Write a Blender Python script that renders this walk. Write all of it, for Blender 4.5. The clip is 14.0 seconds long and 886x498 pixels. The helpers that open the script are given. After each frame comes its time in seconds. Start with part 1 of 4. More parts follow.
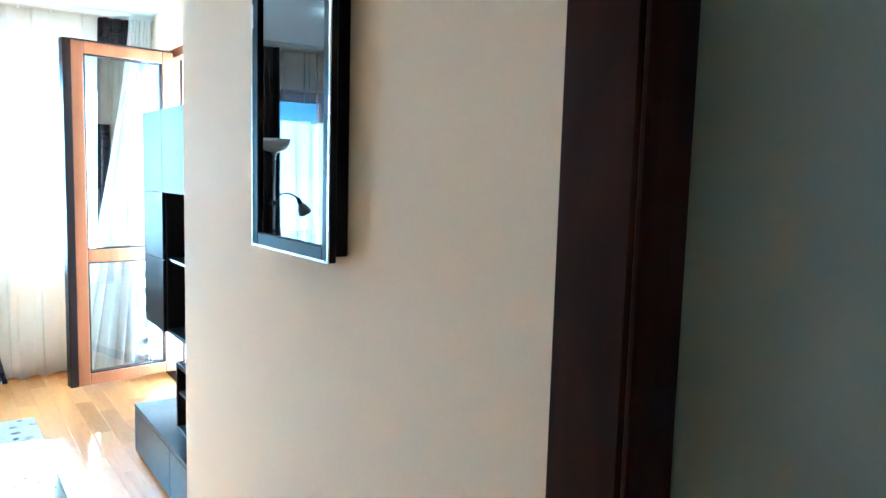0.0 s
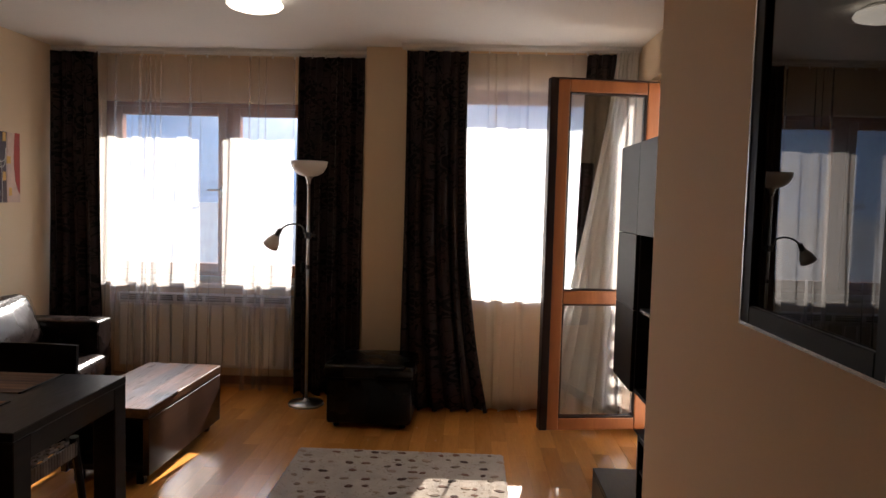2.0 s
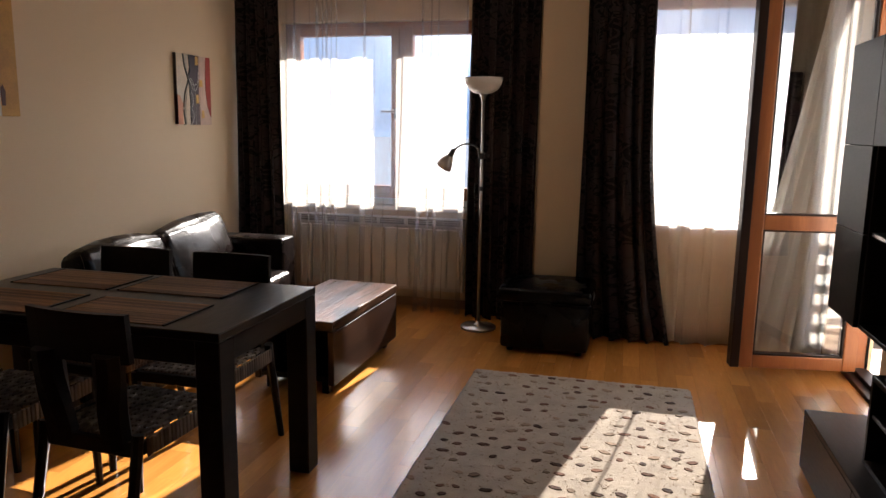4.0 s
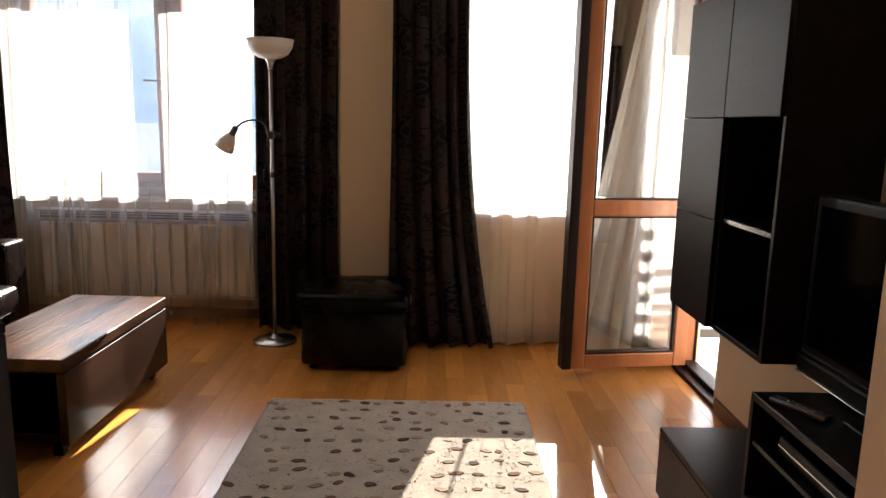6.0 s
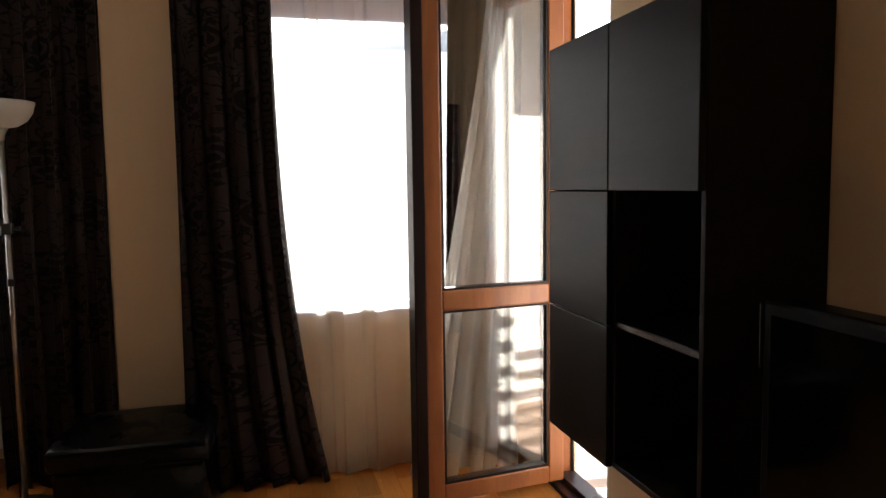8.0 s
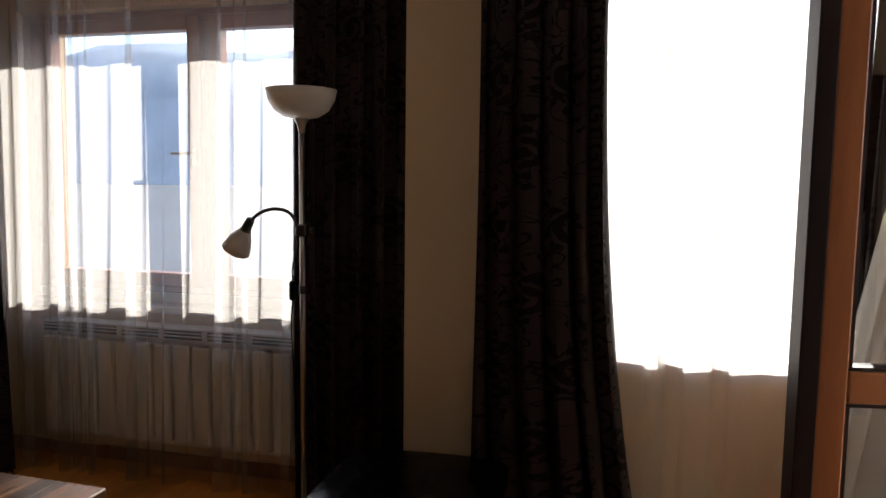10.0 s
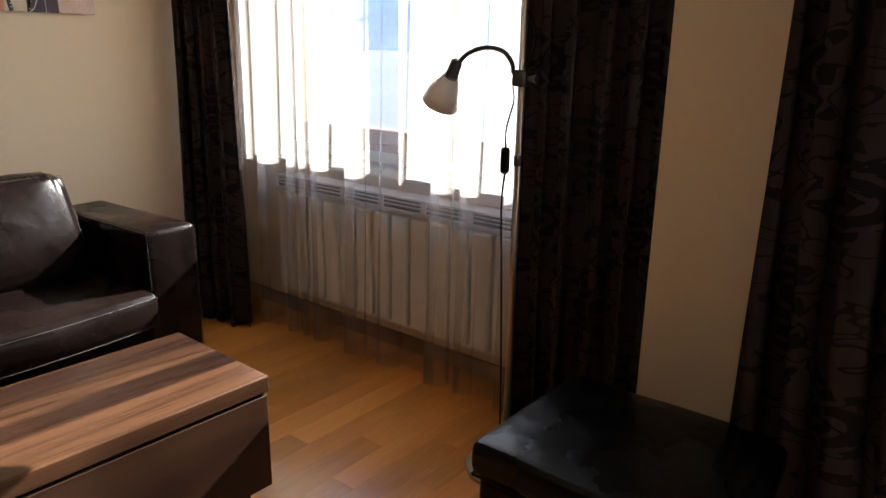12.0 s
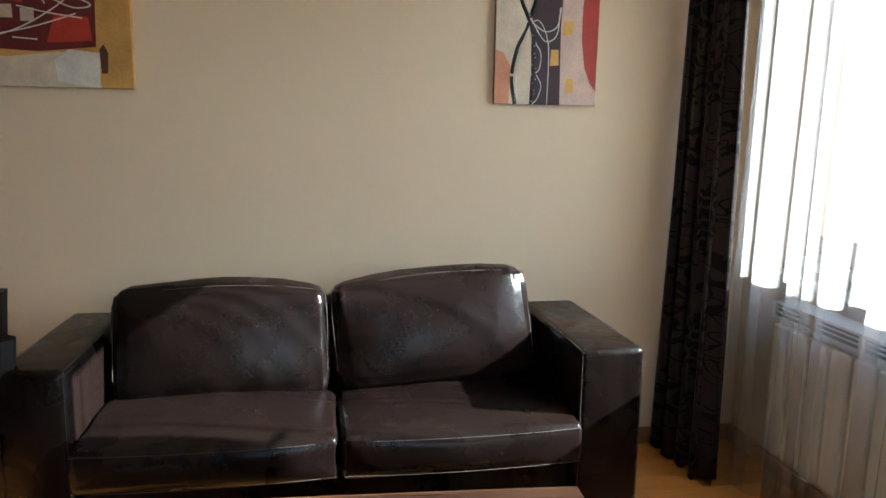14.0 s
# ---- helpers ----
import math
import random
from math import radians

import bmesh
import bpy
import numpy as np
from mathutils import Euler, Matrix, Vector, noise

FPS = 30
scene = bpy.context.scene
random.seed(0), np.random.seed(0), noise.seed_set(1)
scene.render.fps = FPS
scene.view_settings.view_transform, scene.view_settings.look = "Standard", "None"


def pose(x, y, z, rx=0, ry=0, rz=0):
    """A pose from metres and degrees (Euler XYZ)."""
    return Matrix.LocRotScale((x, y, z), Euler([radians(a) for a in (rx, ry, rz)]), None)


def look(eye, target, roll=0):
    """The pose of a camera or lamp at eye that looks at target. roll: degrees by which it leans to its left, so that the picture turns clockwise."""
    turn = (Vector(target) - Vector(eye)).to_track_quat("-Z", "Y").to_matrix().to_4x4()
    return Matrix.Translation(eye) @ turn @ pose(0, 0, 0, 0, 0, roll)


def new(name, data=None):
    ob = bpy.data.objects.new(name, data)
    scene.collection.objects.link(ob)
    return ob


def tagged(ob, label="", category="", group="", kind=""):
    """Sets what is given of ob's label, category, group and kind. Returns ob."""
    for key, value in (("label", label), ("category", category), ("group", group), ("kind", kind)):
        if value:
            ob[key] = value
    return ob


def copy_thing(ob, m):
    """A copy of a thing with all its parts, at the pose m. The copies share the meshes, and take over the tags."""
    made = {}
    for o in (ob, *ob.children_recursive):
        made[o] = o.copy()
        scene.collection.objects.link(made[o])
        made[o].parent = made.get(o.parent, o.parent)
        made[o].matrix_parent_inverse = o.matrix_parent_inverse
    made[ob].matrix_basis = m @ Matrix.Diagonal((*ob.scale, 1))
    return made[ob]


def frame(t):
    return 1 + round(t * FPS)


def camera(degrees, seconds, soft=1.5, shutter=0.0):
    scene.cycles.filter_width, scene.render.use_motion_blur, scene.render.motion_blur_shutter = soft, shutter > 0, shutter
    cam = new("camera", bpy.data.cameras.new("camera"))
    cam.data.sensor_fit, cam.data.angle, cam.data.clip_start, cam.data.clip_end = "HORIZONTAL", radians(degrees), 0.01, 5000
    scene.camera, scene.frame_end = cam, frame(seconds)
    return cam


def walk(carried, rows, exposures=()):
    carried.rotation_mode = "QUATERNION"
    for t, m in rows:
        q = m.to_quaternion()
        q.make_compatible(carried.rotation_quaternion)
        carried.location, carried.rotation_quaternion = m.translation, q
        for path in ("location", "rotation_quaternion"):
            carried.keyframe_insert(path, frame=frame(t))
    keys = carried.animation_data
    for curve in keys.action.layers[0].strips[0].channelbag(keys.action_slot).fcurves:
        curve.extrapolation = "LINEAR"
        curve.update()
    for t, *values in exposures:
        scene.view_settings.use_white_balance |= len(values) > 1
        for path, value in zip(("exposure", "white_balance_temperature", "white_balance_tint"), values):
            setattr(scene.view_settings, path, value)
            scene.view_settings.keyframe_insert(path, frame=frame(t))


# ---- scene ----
cam = camera(63.6, 14.0)
PATH = [
    (0, (0.233, 0.098, 1.495), (1.395, 1.713, 1.287), 1.6),
    (0.5, (0.295, 0.328, 1.474), (1.317, 2.033, 1.261), 1.6),
    (1, (0.326, 0.52, 1.482), (1.036, 2.38, 1.292), -0.2),
    (1.5, (0.356, 0.581, 1.512), (0.586, 2.561, 1.353), 1.4),
    (2, (0.44, 0.658, 1.496), (0.372, 2.652, 1.36), 1.5),
    (2.5, (0.432, 0.679, 1.492), (0.173, 2.658, 1.369), 0.6),
    (3, (0.371, 0.74, 1.434), (-0.073, 2.685, 1.292), 0.7),
    (3.2, (0.338, 0.749, 1.426), (-0.191, 2.665, 1.202), 1.0),
    (5.3, (0.27, 1.219, 1.33), (0.0, 3.167, 0.969), 1.1),
    (5.5, (0.271, 1.318, 1.323), (0.055, 3.278, 0.985), 1.1),
    (6, (0.221, 1.563, 1.317), (0.258, 3.532, 0.967), 1.4),
    (6.5, (0.104, 1.752, 1.323), (0.591, 3.663, 0.992), 0.5),
    (7, (0.126, 1.912, 1.328), (0.754, 3.783, 1.009), 0.0),
    (7.2, (0.18, 2.009, 1.338), (0.812, 3.886, 1.065), -0.2),
    (9.3, (0.48, 2.862, 1.416), (0.339, 4.852, 1.272), 0.3),
    (9.5, (0.495, 2.953, 1.419), (0.252, 4.931, 1.257), 0.9),
    (9.9, (0.489, 3.152, 1.417), (0.05, 5.095, 1.232), 1.4),
    (10, (0.474, 3.2, 1.415), (-0.004, 5.133, 1.225), 0.7),
    (10.3, (0.486, 3.26, 1.416), (-0.132, 5.153, 1.236), 0.9),
    (10.5, (0.537, 3.374, 1.422), (-0.251, 5.201, 1.225), 0.8),
    (11, (0.548, 3.546, 1.379), (-0.502, 5.229, 1.13), 1.7),
    (11.5, (0.468, 3.758, 1.33), (-0.674, 5.338, 0.884), 1.3),
    (12, (0.401, 3.978, 1.309), (-0.794, 5.484, 0.758), 0.9),
    (12.5, (0.36, 4.161, 1.283), (-1.133, 5.372, 0.731), 0.9),
    (13, (0.313, 4.343, 1.296), (-1.382, 5.263, 0.763), 1.2),
    (13.2, (0.263, 4.38, 1.305), (-1.474, 5.236, 0.807), 0.8),
    (13.5, (0.183, 4.475, 1.308), (-1.66, 5.127, 0.888), 1.5),
    (14, (0.061, 4.537, 1.297), (-1.894, 4.808, 0.973), 0.9),
]
walk(cam, [(t, look(eye, target, roll)) for t, eye, target, roll in PATH],
     exposures=[(0, 5.2, 3620, -19), (0.5, 4.2, 4150, -18), (1.0, 3.42, 5000, -8), (1.5, 2.45, 6550, 13), (2.0, 2.0, 6500, 14), (2.5, 2.0, 6500, 14),
                (3.0, 2.0, 6500, 14), (5.5, 2.6, 6450, 11), (7.0, 2.55, 6400, 10), (9.5, 1.35, 6150, 8), (10.0, 1.5, 6300, 10), (10.5, 1.35, 6350, 10), (11.0, 1.4, 6400, 11),
                (12.0, 2.55, 6150, 8), (12.5, 2.95, 5950, 4), (13.5, 2.8, 5500, -1), (14.0, 3.0, 5300, -3)])

# ---- light ----
SUN_WAY = Vector((-0.178, -1.0, -0.59)).normalized()
world = bpy.data.worlds.new("world")
scene.world = world
world.use_nodes = True
wt = world.node_tree
sky = wt.nodes.new("ShaderNodeTexSky")
sky.sky_type = 'NISHITA'
sky.sun_disc = False
sky.sun_elevation = math.asin(-SUN_WAY.z)
sky.sun_rotation = math.atan2(-SUN_WAY.x, -SUN_WAY.y)
wt.links.new(sky.outputs[0], wt.nodes["Background"].inputs[0])
wt.nodes["Background"].inputs[1].default_value = 0.15
sun = new("sun", bpy.data.lights.new("sun", "SUN"))
sun.data.energy = 5.0
sun.data.angle = radians(0.5)
sun.data.color = (1.0, 0.94, 0.85)
sun.matrix_world = look((0, 0, 8), Vector((0, 0, 8)) + SUN_WAY)


# ---- materials ----
def material(name, base, rough=0.5, metal=0.0, vary=0.12, scale=6.0, fine=0.04, fine_scale=60.0, bump=0.1, stretch=(1, 1, 1), island=0.0, spec=0.5):
    """A plain surface with variation at two scales and a fine relief."""
    m = bpy.data.materials.new(name)
    m.use_nodes = True
    nt = m.node_tree
    n, l = nt.nodes, nt.links
    b = n["Principled BSDF"]
    b.inputs["Roughness"].default_value = rough
    b.inputs["Metallic"].default_value = metal
    b.inputs["Specular IOR Level"].default_value = spec
    co = n.new("ShaderNodeTexCoord")
    mp = n.new("ShaderNodeMapping")
    mp.inputs["Scale"].default_value = stretch
    l.new(co.outputs["Object"], mp.inputs[0])
    big = n.new("ShaderNodeTexNoise")
    big.inputs["Scale"].default_value = scale
    big.inputs["Detail"].default_value = 4
    small = n.new("ShaderNodeTexNoise")
    small.inputs["Scale"].default_value = fine_scale
    small.inputs["Detail"].default_value = 3
    l.new(mp.outputs[0], big.inputs[0])
    l.new(mp.outputs[0], small.inputs[0])

    def centred(socket, amount):
        a = n.new("ShaderNodeMath")
        a.operation = 'MULTIPLY_ADD'
        a.inputs[1].default_value = amount * 2
        a.inputs[2].default_value = -amount
        l.new(socket, a.inputs[0])
        return a.outputs[0]

    def plus(p, q):
        a = n.new("ShaderNodeMath")
        a.operation = 'ADD'
        l.new(p, a.inputs[0])
        if isinstance(q, float):
            a.inputs[1].default_value = q
        else:
            l.new(q, a.inputs[1])
        return a.outputs[0]
    v = plus(plus(centred(big.outputs[0], vary), centred(small.outputs[0], fine)), 1.0)
    if island:
        info = n.new("ShaderNodeObjectInfo")
        geo = n.new("ShaderNodeNewGeometry")
        mix = plus(info.outputs["Random"], geo.outputs["Random Per Island"])
        fr = n.new("ShaderNodeMath")
        fr.operation = 'FRACT'
        l.new(mix, fr.inputs[0])
        v = plus(v, centred(fr.outputs[0], island))
    hsv = n.new("ShaderNodeHueSaturation")
    hsv.inputs["Color"].default_value = (*base, 1)
    l.new(v, hsv.inputs["Value"])
    l.new(hsv.outputs[0], b.inputs["Base Color"])
    r = plus(centred(big.outputs[0], 0.08), float(rough))
    l.new(r, b.inputs["Roughness"])
    if bump:
        bp = n.new("ShaderNodeBump")
        bp.inputs["Strength"].default_value = bump
        bp.inputs["Distance"].default_value = 0.004
        l.new(plus(small.outputs[0], big.outputs[0]), bp.inputs["Height"])
        l.new(bp.outputs[0], b.inputs["Normal"])
    return m


def clear_glass(name, tint=(0.97, 0.98, 0.98), straight=0.045):
    """Pane glass: clear, with a mirror share that grows towards a grazing view."""
    m = bpy.data.materials.new(name)
    m.use_nodes = True
    n, l = m.node_tree.nodes, m.node_tree.links
    n.remove(n["Principled BSDF"])
    tr, gl, lw, mx = (n.new("ShaderNodeBsdfTransparent"), n.new("ShaderNodeBsdfGlossy"), n.new("ShaderNodeLayerWeight"), n.new("ShaderNodeMixShader"))
    tr.inputs[0].default_value = (*tint, 1)
    gl.inputs["Roughness"].default_value = 0.0
    lw.inputs[0].default_value = 0.5
    p, a = n.new("ShaderNodeMath"), n.new("ShaderNodeMath")
    p.operation, a.operation = 'POWER', 'MULTIPLY_ADD'
    p.inputs[1].default_value = 5.0
    a.inputs[1].default_value = 0.9 - straight
    a.inputs[2].default_value = straight
    l.new(lw.outputs["Facing"], p.inputs[0])
    l.new(p.outputs[0], a.inputs[0])
    l.new(a.outputs[0], mx.inputs[0])
    l.new(tr.outputs[0], mx.inputs[1])
    l.new(gl.outputs[0], mx.inputs[2])
    l.new(mx.outputs[0], n["Material Output"].inputs[0])
    return m


def sheer_cloth(name, through_share, scatter=0.45):
    m = bpy.data.materials.new(name)
    m.use_nodes = True
    n, l = m.node_tree.nodes, m.node_tree.links
    n.remove(n["Principled BSDF"])
    tr, tl, df = n.new("ShaderNodeBsdfTransparent"), n.new("ShaderNodeBsdfTranslucent"), n.new("ShaderNodeBsdfDiffuse")
    tl.inputs[0].default_value = (0.86, 0.82, 0.77, 1)
    df.inputs[0].default_value = (0.82, 0.79, 0.74, 1)
    a, b = n.new("ShaderNodeMixShader"), n.new("ShaderNodeMixShader")
    co, no = n.new("ShaderNodeTexCoord"), n.new("ShaderNodeTexNoise")
    no.inputs["Scale"].default_value = 25
    mp = n.new("ShaderNodeMapping")
    mp.inputs["Scale"].default_value = (6, 6, 0.3)
    l.new(co.outputs["Object"], mp.inputs[0])
    l.new(mp.outputs[0], no.inputs[0])
    ma = n.new("ShaderNodeMath")
    ma.operation = 'MULTIPLY_ADD'
    ma.inputs[1].default_value = 0.05
    ma.inputs[2].default_value = 1 - through_share - 0.025
    l.new(no.outputs[0], ma.inputs[0])
    a.inputs[0].default_value = scatter
    l.new(tl.outputs[0], a.inputs[1])
    l.new(df.outputs[0], a.inputs[2])
    l.new(ma.outputs[0], b.inputs[0])
    l.new(tr.outputs[0], b.inputs[1])
    l.new(a.outputs[0], b.inputs[2])
    l.new(b.outputs[0], n["Material Output"].inputs[0])
    return m


def damask(name, border=None):
    """Dark brown curtain cloth with woven flower rosettes and scrolls, laid out in the cloth's own metres (UV)."""
    m = bpy.data.materials.new(name)
    m.use_nodes = True
    n, l = m.node_tree.nodes, m.node_tree.links
    b = n["Principled BSDF"]

    def mth(op, p, q=None, r=None):
        a = n.new("ShaderNodeMath")
        a.operation = op
        for i, s in enumerate((p, q, r)):
            if s is None:
                continue
            if isinstance(s, (int, float)):
                a.inputs[i].default_value = s
            else:
                l.new(s, a.inputs[i])
        return a.outputs[0]
    co, sp = n.new("ShaderNodeTexCoord"), n.new("ShaderNodeSeparateXYZ")
    l.new(co.outputs["UV"], sp.inputs[0])
    drift = n.new("ShaderNodeTexNoise")
    drift.inputs["Scale"].default_value = 7
    drift.inputs["Detail"].default_value = 3
    l.new(co.outputs["UV"], drift.inputs[0])
    ds = n.new("ShaderNodeSeparateColor")
    l.new(drift.outputs["Color"], ds.inputs[0])
    u = mth('ADD', sp.outputs[0], mth('MULTIPLY_ADD', ds.outputs[0], 0.05, -0.025))
    v = mth('ADD', sp.outputs[1], mth('MULTIPLY_ADD', ds.outputs[1], 0.05, -0.025))
    col = mth('FLOOR', mth('DIVIDE', u, 0.27))
    cu = mth('SUBTRACT', mth('FRACT', mth('DIVIDE', u, 0.27)), 0.5)
    vv = mth('ADD', mth('DIVIDE', v, 0.50), mth('MULTIPLY', col, 0.5))
    cv = mth('MULTIPLY', mth('SUBTRACT', mth('FRACT', vv), 0.5), 2.0)
    rad = mth('SQRT', mth('ADD', mth('MULTIPLY', cu, cu), mth('MULTIPLY', cv, cv)))
    ang = mth('ARCTAN2', cv, cu)
    edge = mth('MULTIPLY_ADD', mth('COSINE', mth('MULTIPLY', ang, 8.0)), 0.13, 0.37)
    petal = mth('LESS_THAN', rad, edge)
    rings = mth('GREATER_THAN', mth('SINE', mth('MULTIPLY', rad, 46.0)), -0.45)
    flower = mth('MULTIPLY', petal, rings)
    vine = n.new("ShaderNodeTexNoise")
    vine.inputs["Scale"].default_value = 11
    vine.inputs["Detail"].default_value = 1.5
    vine.inputs["Distortion"].default_value = 1.2
    l.new(co.outputs["UV"], vine.inputs[0])
    scroll = mth('LESS_THAN', mth('ABSOLUTE', mth('SUBTRACT', vine.outputs[0], 0.5)), 0.022)
    pat = mth('MAXIMUM', flower, scroll)
    if border:
        # a paler woven band with a column of scrolls along one edge
        bu = mth('DIVIDE', mth('SUBTRACT', sp.outputs[0], border), 0.10)
        bv = mth('MULTIPLY', mth('SUBTRACT', mth('FRACT', mth('DIVIDE', sp.outputs[1], 0.13)), 0.5), 1.3)
        band = mth('LESS_THAN', mth('ABSOLUTE', bu), 0.85)
        br = mth('SQRT', mth('ADD', mth('MULTIPLY', bu, bu), mth('MULTIPLY', bv, bv)))
        curl = mth('GREATER_THAN', mth('SINE', mth('ADD', mth('MULTIPLY', br, 20.0), mth('ARCTAN2', bv, bu))), 0.25)
        curl = mth('MULTIPLY', curl, mth('LESS_THAN', br, 0.6))
        pat = mth('ADD', mth('MULTIPLY', pat, mth('SUBTRACT', 1.0, band)), mth('MULTIPLY', curl, band))
    no = n.new("ShaderNodeTexNoise")
    no.inputs["Scale"].default_value = 9
    l.new(co.outputs["Object"], no.inputs[0])
    weave = n.new("ShaderNodeTexNoise")
    weave.inputs["Scale"].default_value = 400
    l.new(co.outputs["Object"], weave.inputs[0])
    mix = n.new("ShaderNodeMix")
    mix.data_type = 'RGBA'
    mix.inputs[6].default_value = (0.031, 0.020, 0.0185, 1)
    mix.inputs[7].default_value = (0.007, 0.0046, 0.0046, 1)
    l.new(pat, mix.inputs[0])
    hsv = n.new("ShaderNodeHueSaturation")
    l.new(mix.outputs[2], hsv.inputs["Color"])
    l.new(mth('MULTIPLY_ADD', no.outputs[0], 0.8, 0.6), hsv.inputs["Value"])
    l.new(hsv.outputs[0], b.inputs["Base Color"])
    l.new(mth('MULTIPLY_ADD', pat, 0.35, 0.42), b.inputs["Roughness"])
    b.inputs["Specular IOR Level"].default_value = 0.18
    bp = n.new("ShaderNodeBump")
    bp.inputs["Strength"].default_value = 0.25
    bp.inputs["Distance"].default_value = 0.002
    l.new(mth('ADD', pat, weave.outputs[0]), bp.inputs["Height"])
    l.new(bp.outputs[0], b.inputs["Normal"])
    return m


def wood(name, light, dark, rough=0.35, along="y", scale=7.0, island=0.0, contrast=0.5, coat=0.0, squeeze=0.12, spec=0.5):
    """Wood with long streaks along one axis, pores and gloss variation."""
    m = bpy.data.materials.new(name)
    m.use_nodes = True
    n, l = m.node_tree.nodes, m.node_tree.links
    b = n["Principled BSDF"]
    co, mp = n.new("ShaderNodeTexCoord"), n.new("ShaderNodeMapping")
    s = [1, 1, 1]
    s["xyz".index(along)] = squeeze
    mp.inputs["Scale"].default_value = s
    l.new(co.outputs["Object"], mp.inputs[0])
    info, geo = n.new("ShaderNodeObjectInfo"), n.new("ShaderNodeNewGeometry")
    add = n.new("ShaderNodeMath")
    add.operation = 'ADD'
    l.new(info.outputs["Random"], add.inputs[0])
    l.new(geo.outputs["Random Per Island"], add.inputs[1])
    fr = n.new("ShaderNodeMath")
    fr.operation = 'FRACT'
    l.new(add.outputs[0], fr.inputs[0])
    if island:
        sh = n.new("ShaderNodeVectorMath")
        sh.operation = 'MULTIPLY_ADD'
        sh.inputs[1].default_value = (13, 7, 5)
        l.new(fr.outputs[0], sh.inputs[0])
        l.new(mp.outputs[0], sh.inputs[2])
        src = sh.outputs[0]
    else:
        src = mp.outputs[0]
    a, p = n.new("ShaderNodeTexNoise"), n.new("ShaderNodeTexNoise")
    a.inputs["Scale"].default_value = scale
    a.inputs["Detail"].default_value = 6
    a.inputs["Distortion"].default_value = 0.6
    p.inputs["Scale"].default_value = scale * 14
    p.inputs["Detail"].default_value = 3
    l.new(src, a.inputs[0])
    l.new(src, p.inputs[0])
    ramp = n.new("ShaderNodeValToRGB")
    e = ramp.color_ramp.elements
    e[0].position, e[0].color = 0.5 - contrast / 4, (*dark, 1)
    e[1].position, e[1].color = 0.5 + contrast / 4, (*light, 1)
    l.new(a.outputs[0], ramp.inputs[0])
    hsv = n.new("ShaderNodeHueSaturation")
    l.new(ramp.outputs[0], hsv.inputs["Color"])
    v = n.new("ShaderNodeMath")
    v.operation = 'MULTIPLY_ADD'
    v.inputs[1].default_value = 0.3
    v.inputs[2].default_value = 0.85
    l.new(p.outputs[0], v.inputs[0])
    out = v.outputs[0]
    if island:
        w = n.new("ShaderNodeMath")
        w.operation = 'MULTIPLY_ADD'
        w.inputs[1].default_value = island
        l.new(fr.outputs[0], w.inputs[0])
        l.new(out, w.inputs[2])
        k = n.new("ShaderNodeMath")
        k.operation = 'SUBTRACT'
        k.inputs[1].default_value = island / 2
        l.new(w.outputs[0], k.inputs[0])
        out = k.outputs[0]
    l.new(out, hsv.inputs["Value"])
    l.new(hsv.outputs[0], b.inputs["Base Color"])
    rr = n.new("ShaderNodeMath")
    rr.operation = 'MULTIPLY_ADD'
    rr.inputs[1].default_value = 0.14
    rr.inputs[2].default_value = rough - 0.07
    l.new(p.outputs[0], rr.inputs[0])
    l.new(rr.outputs[0], b.inputs["Roughness"])
    b.inputs["Coat Weight"].default_value = coat
    b.inputs["Specular IOR Level"].default_value = spec
    b.inputs["Coat Roughness"].default_value = 0.15
    bp = n.new("ShaderNodeBump")
    bp.inputs["Strength"].default_value = 0.12
    bp.inputs["Distance"].default_value = 0.002
    l.new(p.outputs[0], bp.inputs["Height"])
    l.new(bp.outputs[0], b.inputs["Normal"])
    return m


def leather(name, tone):
    """Creased dark leather."""
    m = material(name, tone, 0.27, 0, 0.25, 5.0, 0.12, 90.0, 0.0, spec=0.2)
    n, l = m.node_tree.nodes, m.node_tree.links
    b = n["Principled BSDF"]
    co = n.new("ShaderNodeTexCoord")
    vo, no = n.new("ShaderNodeTexVoronoi"), n.new("ShaderNodeTexNoise")
    vo.inputs["Scale"].default_value = 260
    no.inputs["Scale"].default_value = 9
    no.inputs["Detail"].default_value = 6
    no.inputs["Distortion"].default_value = 0.3
    l.new(co.outputs["Object"], vo.inputs[0])
    l.new(co.outputs["Object"], no.inputs[0])
    b1, b2 = n.new("ShaderNodeBump"), n.new("ShaderNodeBump")
    b1.inputs["Strength"].default_value, b1.inputs["Distance"].default_value = 0.12, 0.001
    b2.inputs["Strength"].default_value, b2.inputs["Distance"].default_value = 0.42, 0.012
    l.new(vo.outputs["Distance"], b1.inputs["Height"])
    l.new(no.outputs[0], b2.inputs["Height"])
    l.new(b1.outputs[0], b2.inputs["Normal"])
    l.new(b2.outputs[0], b.inputs["Normal"])
    return m


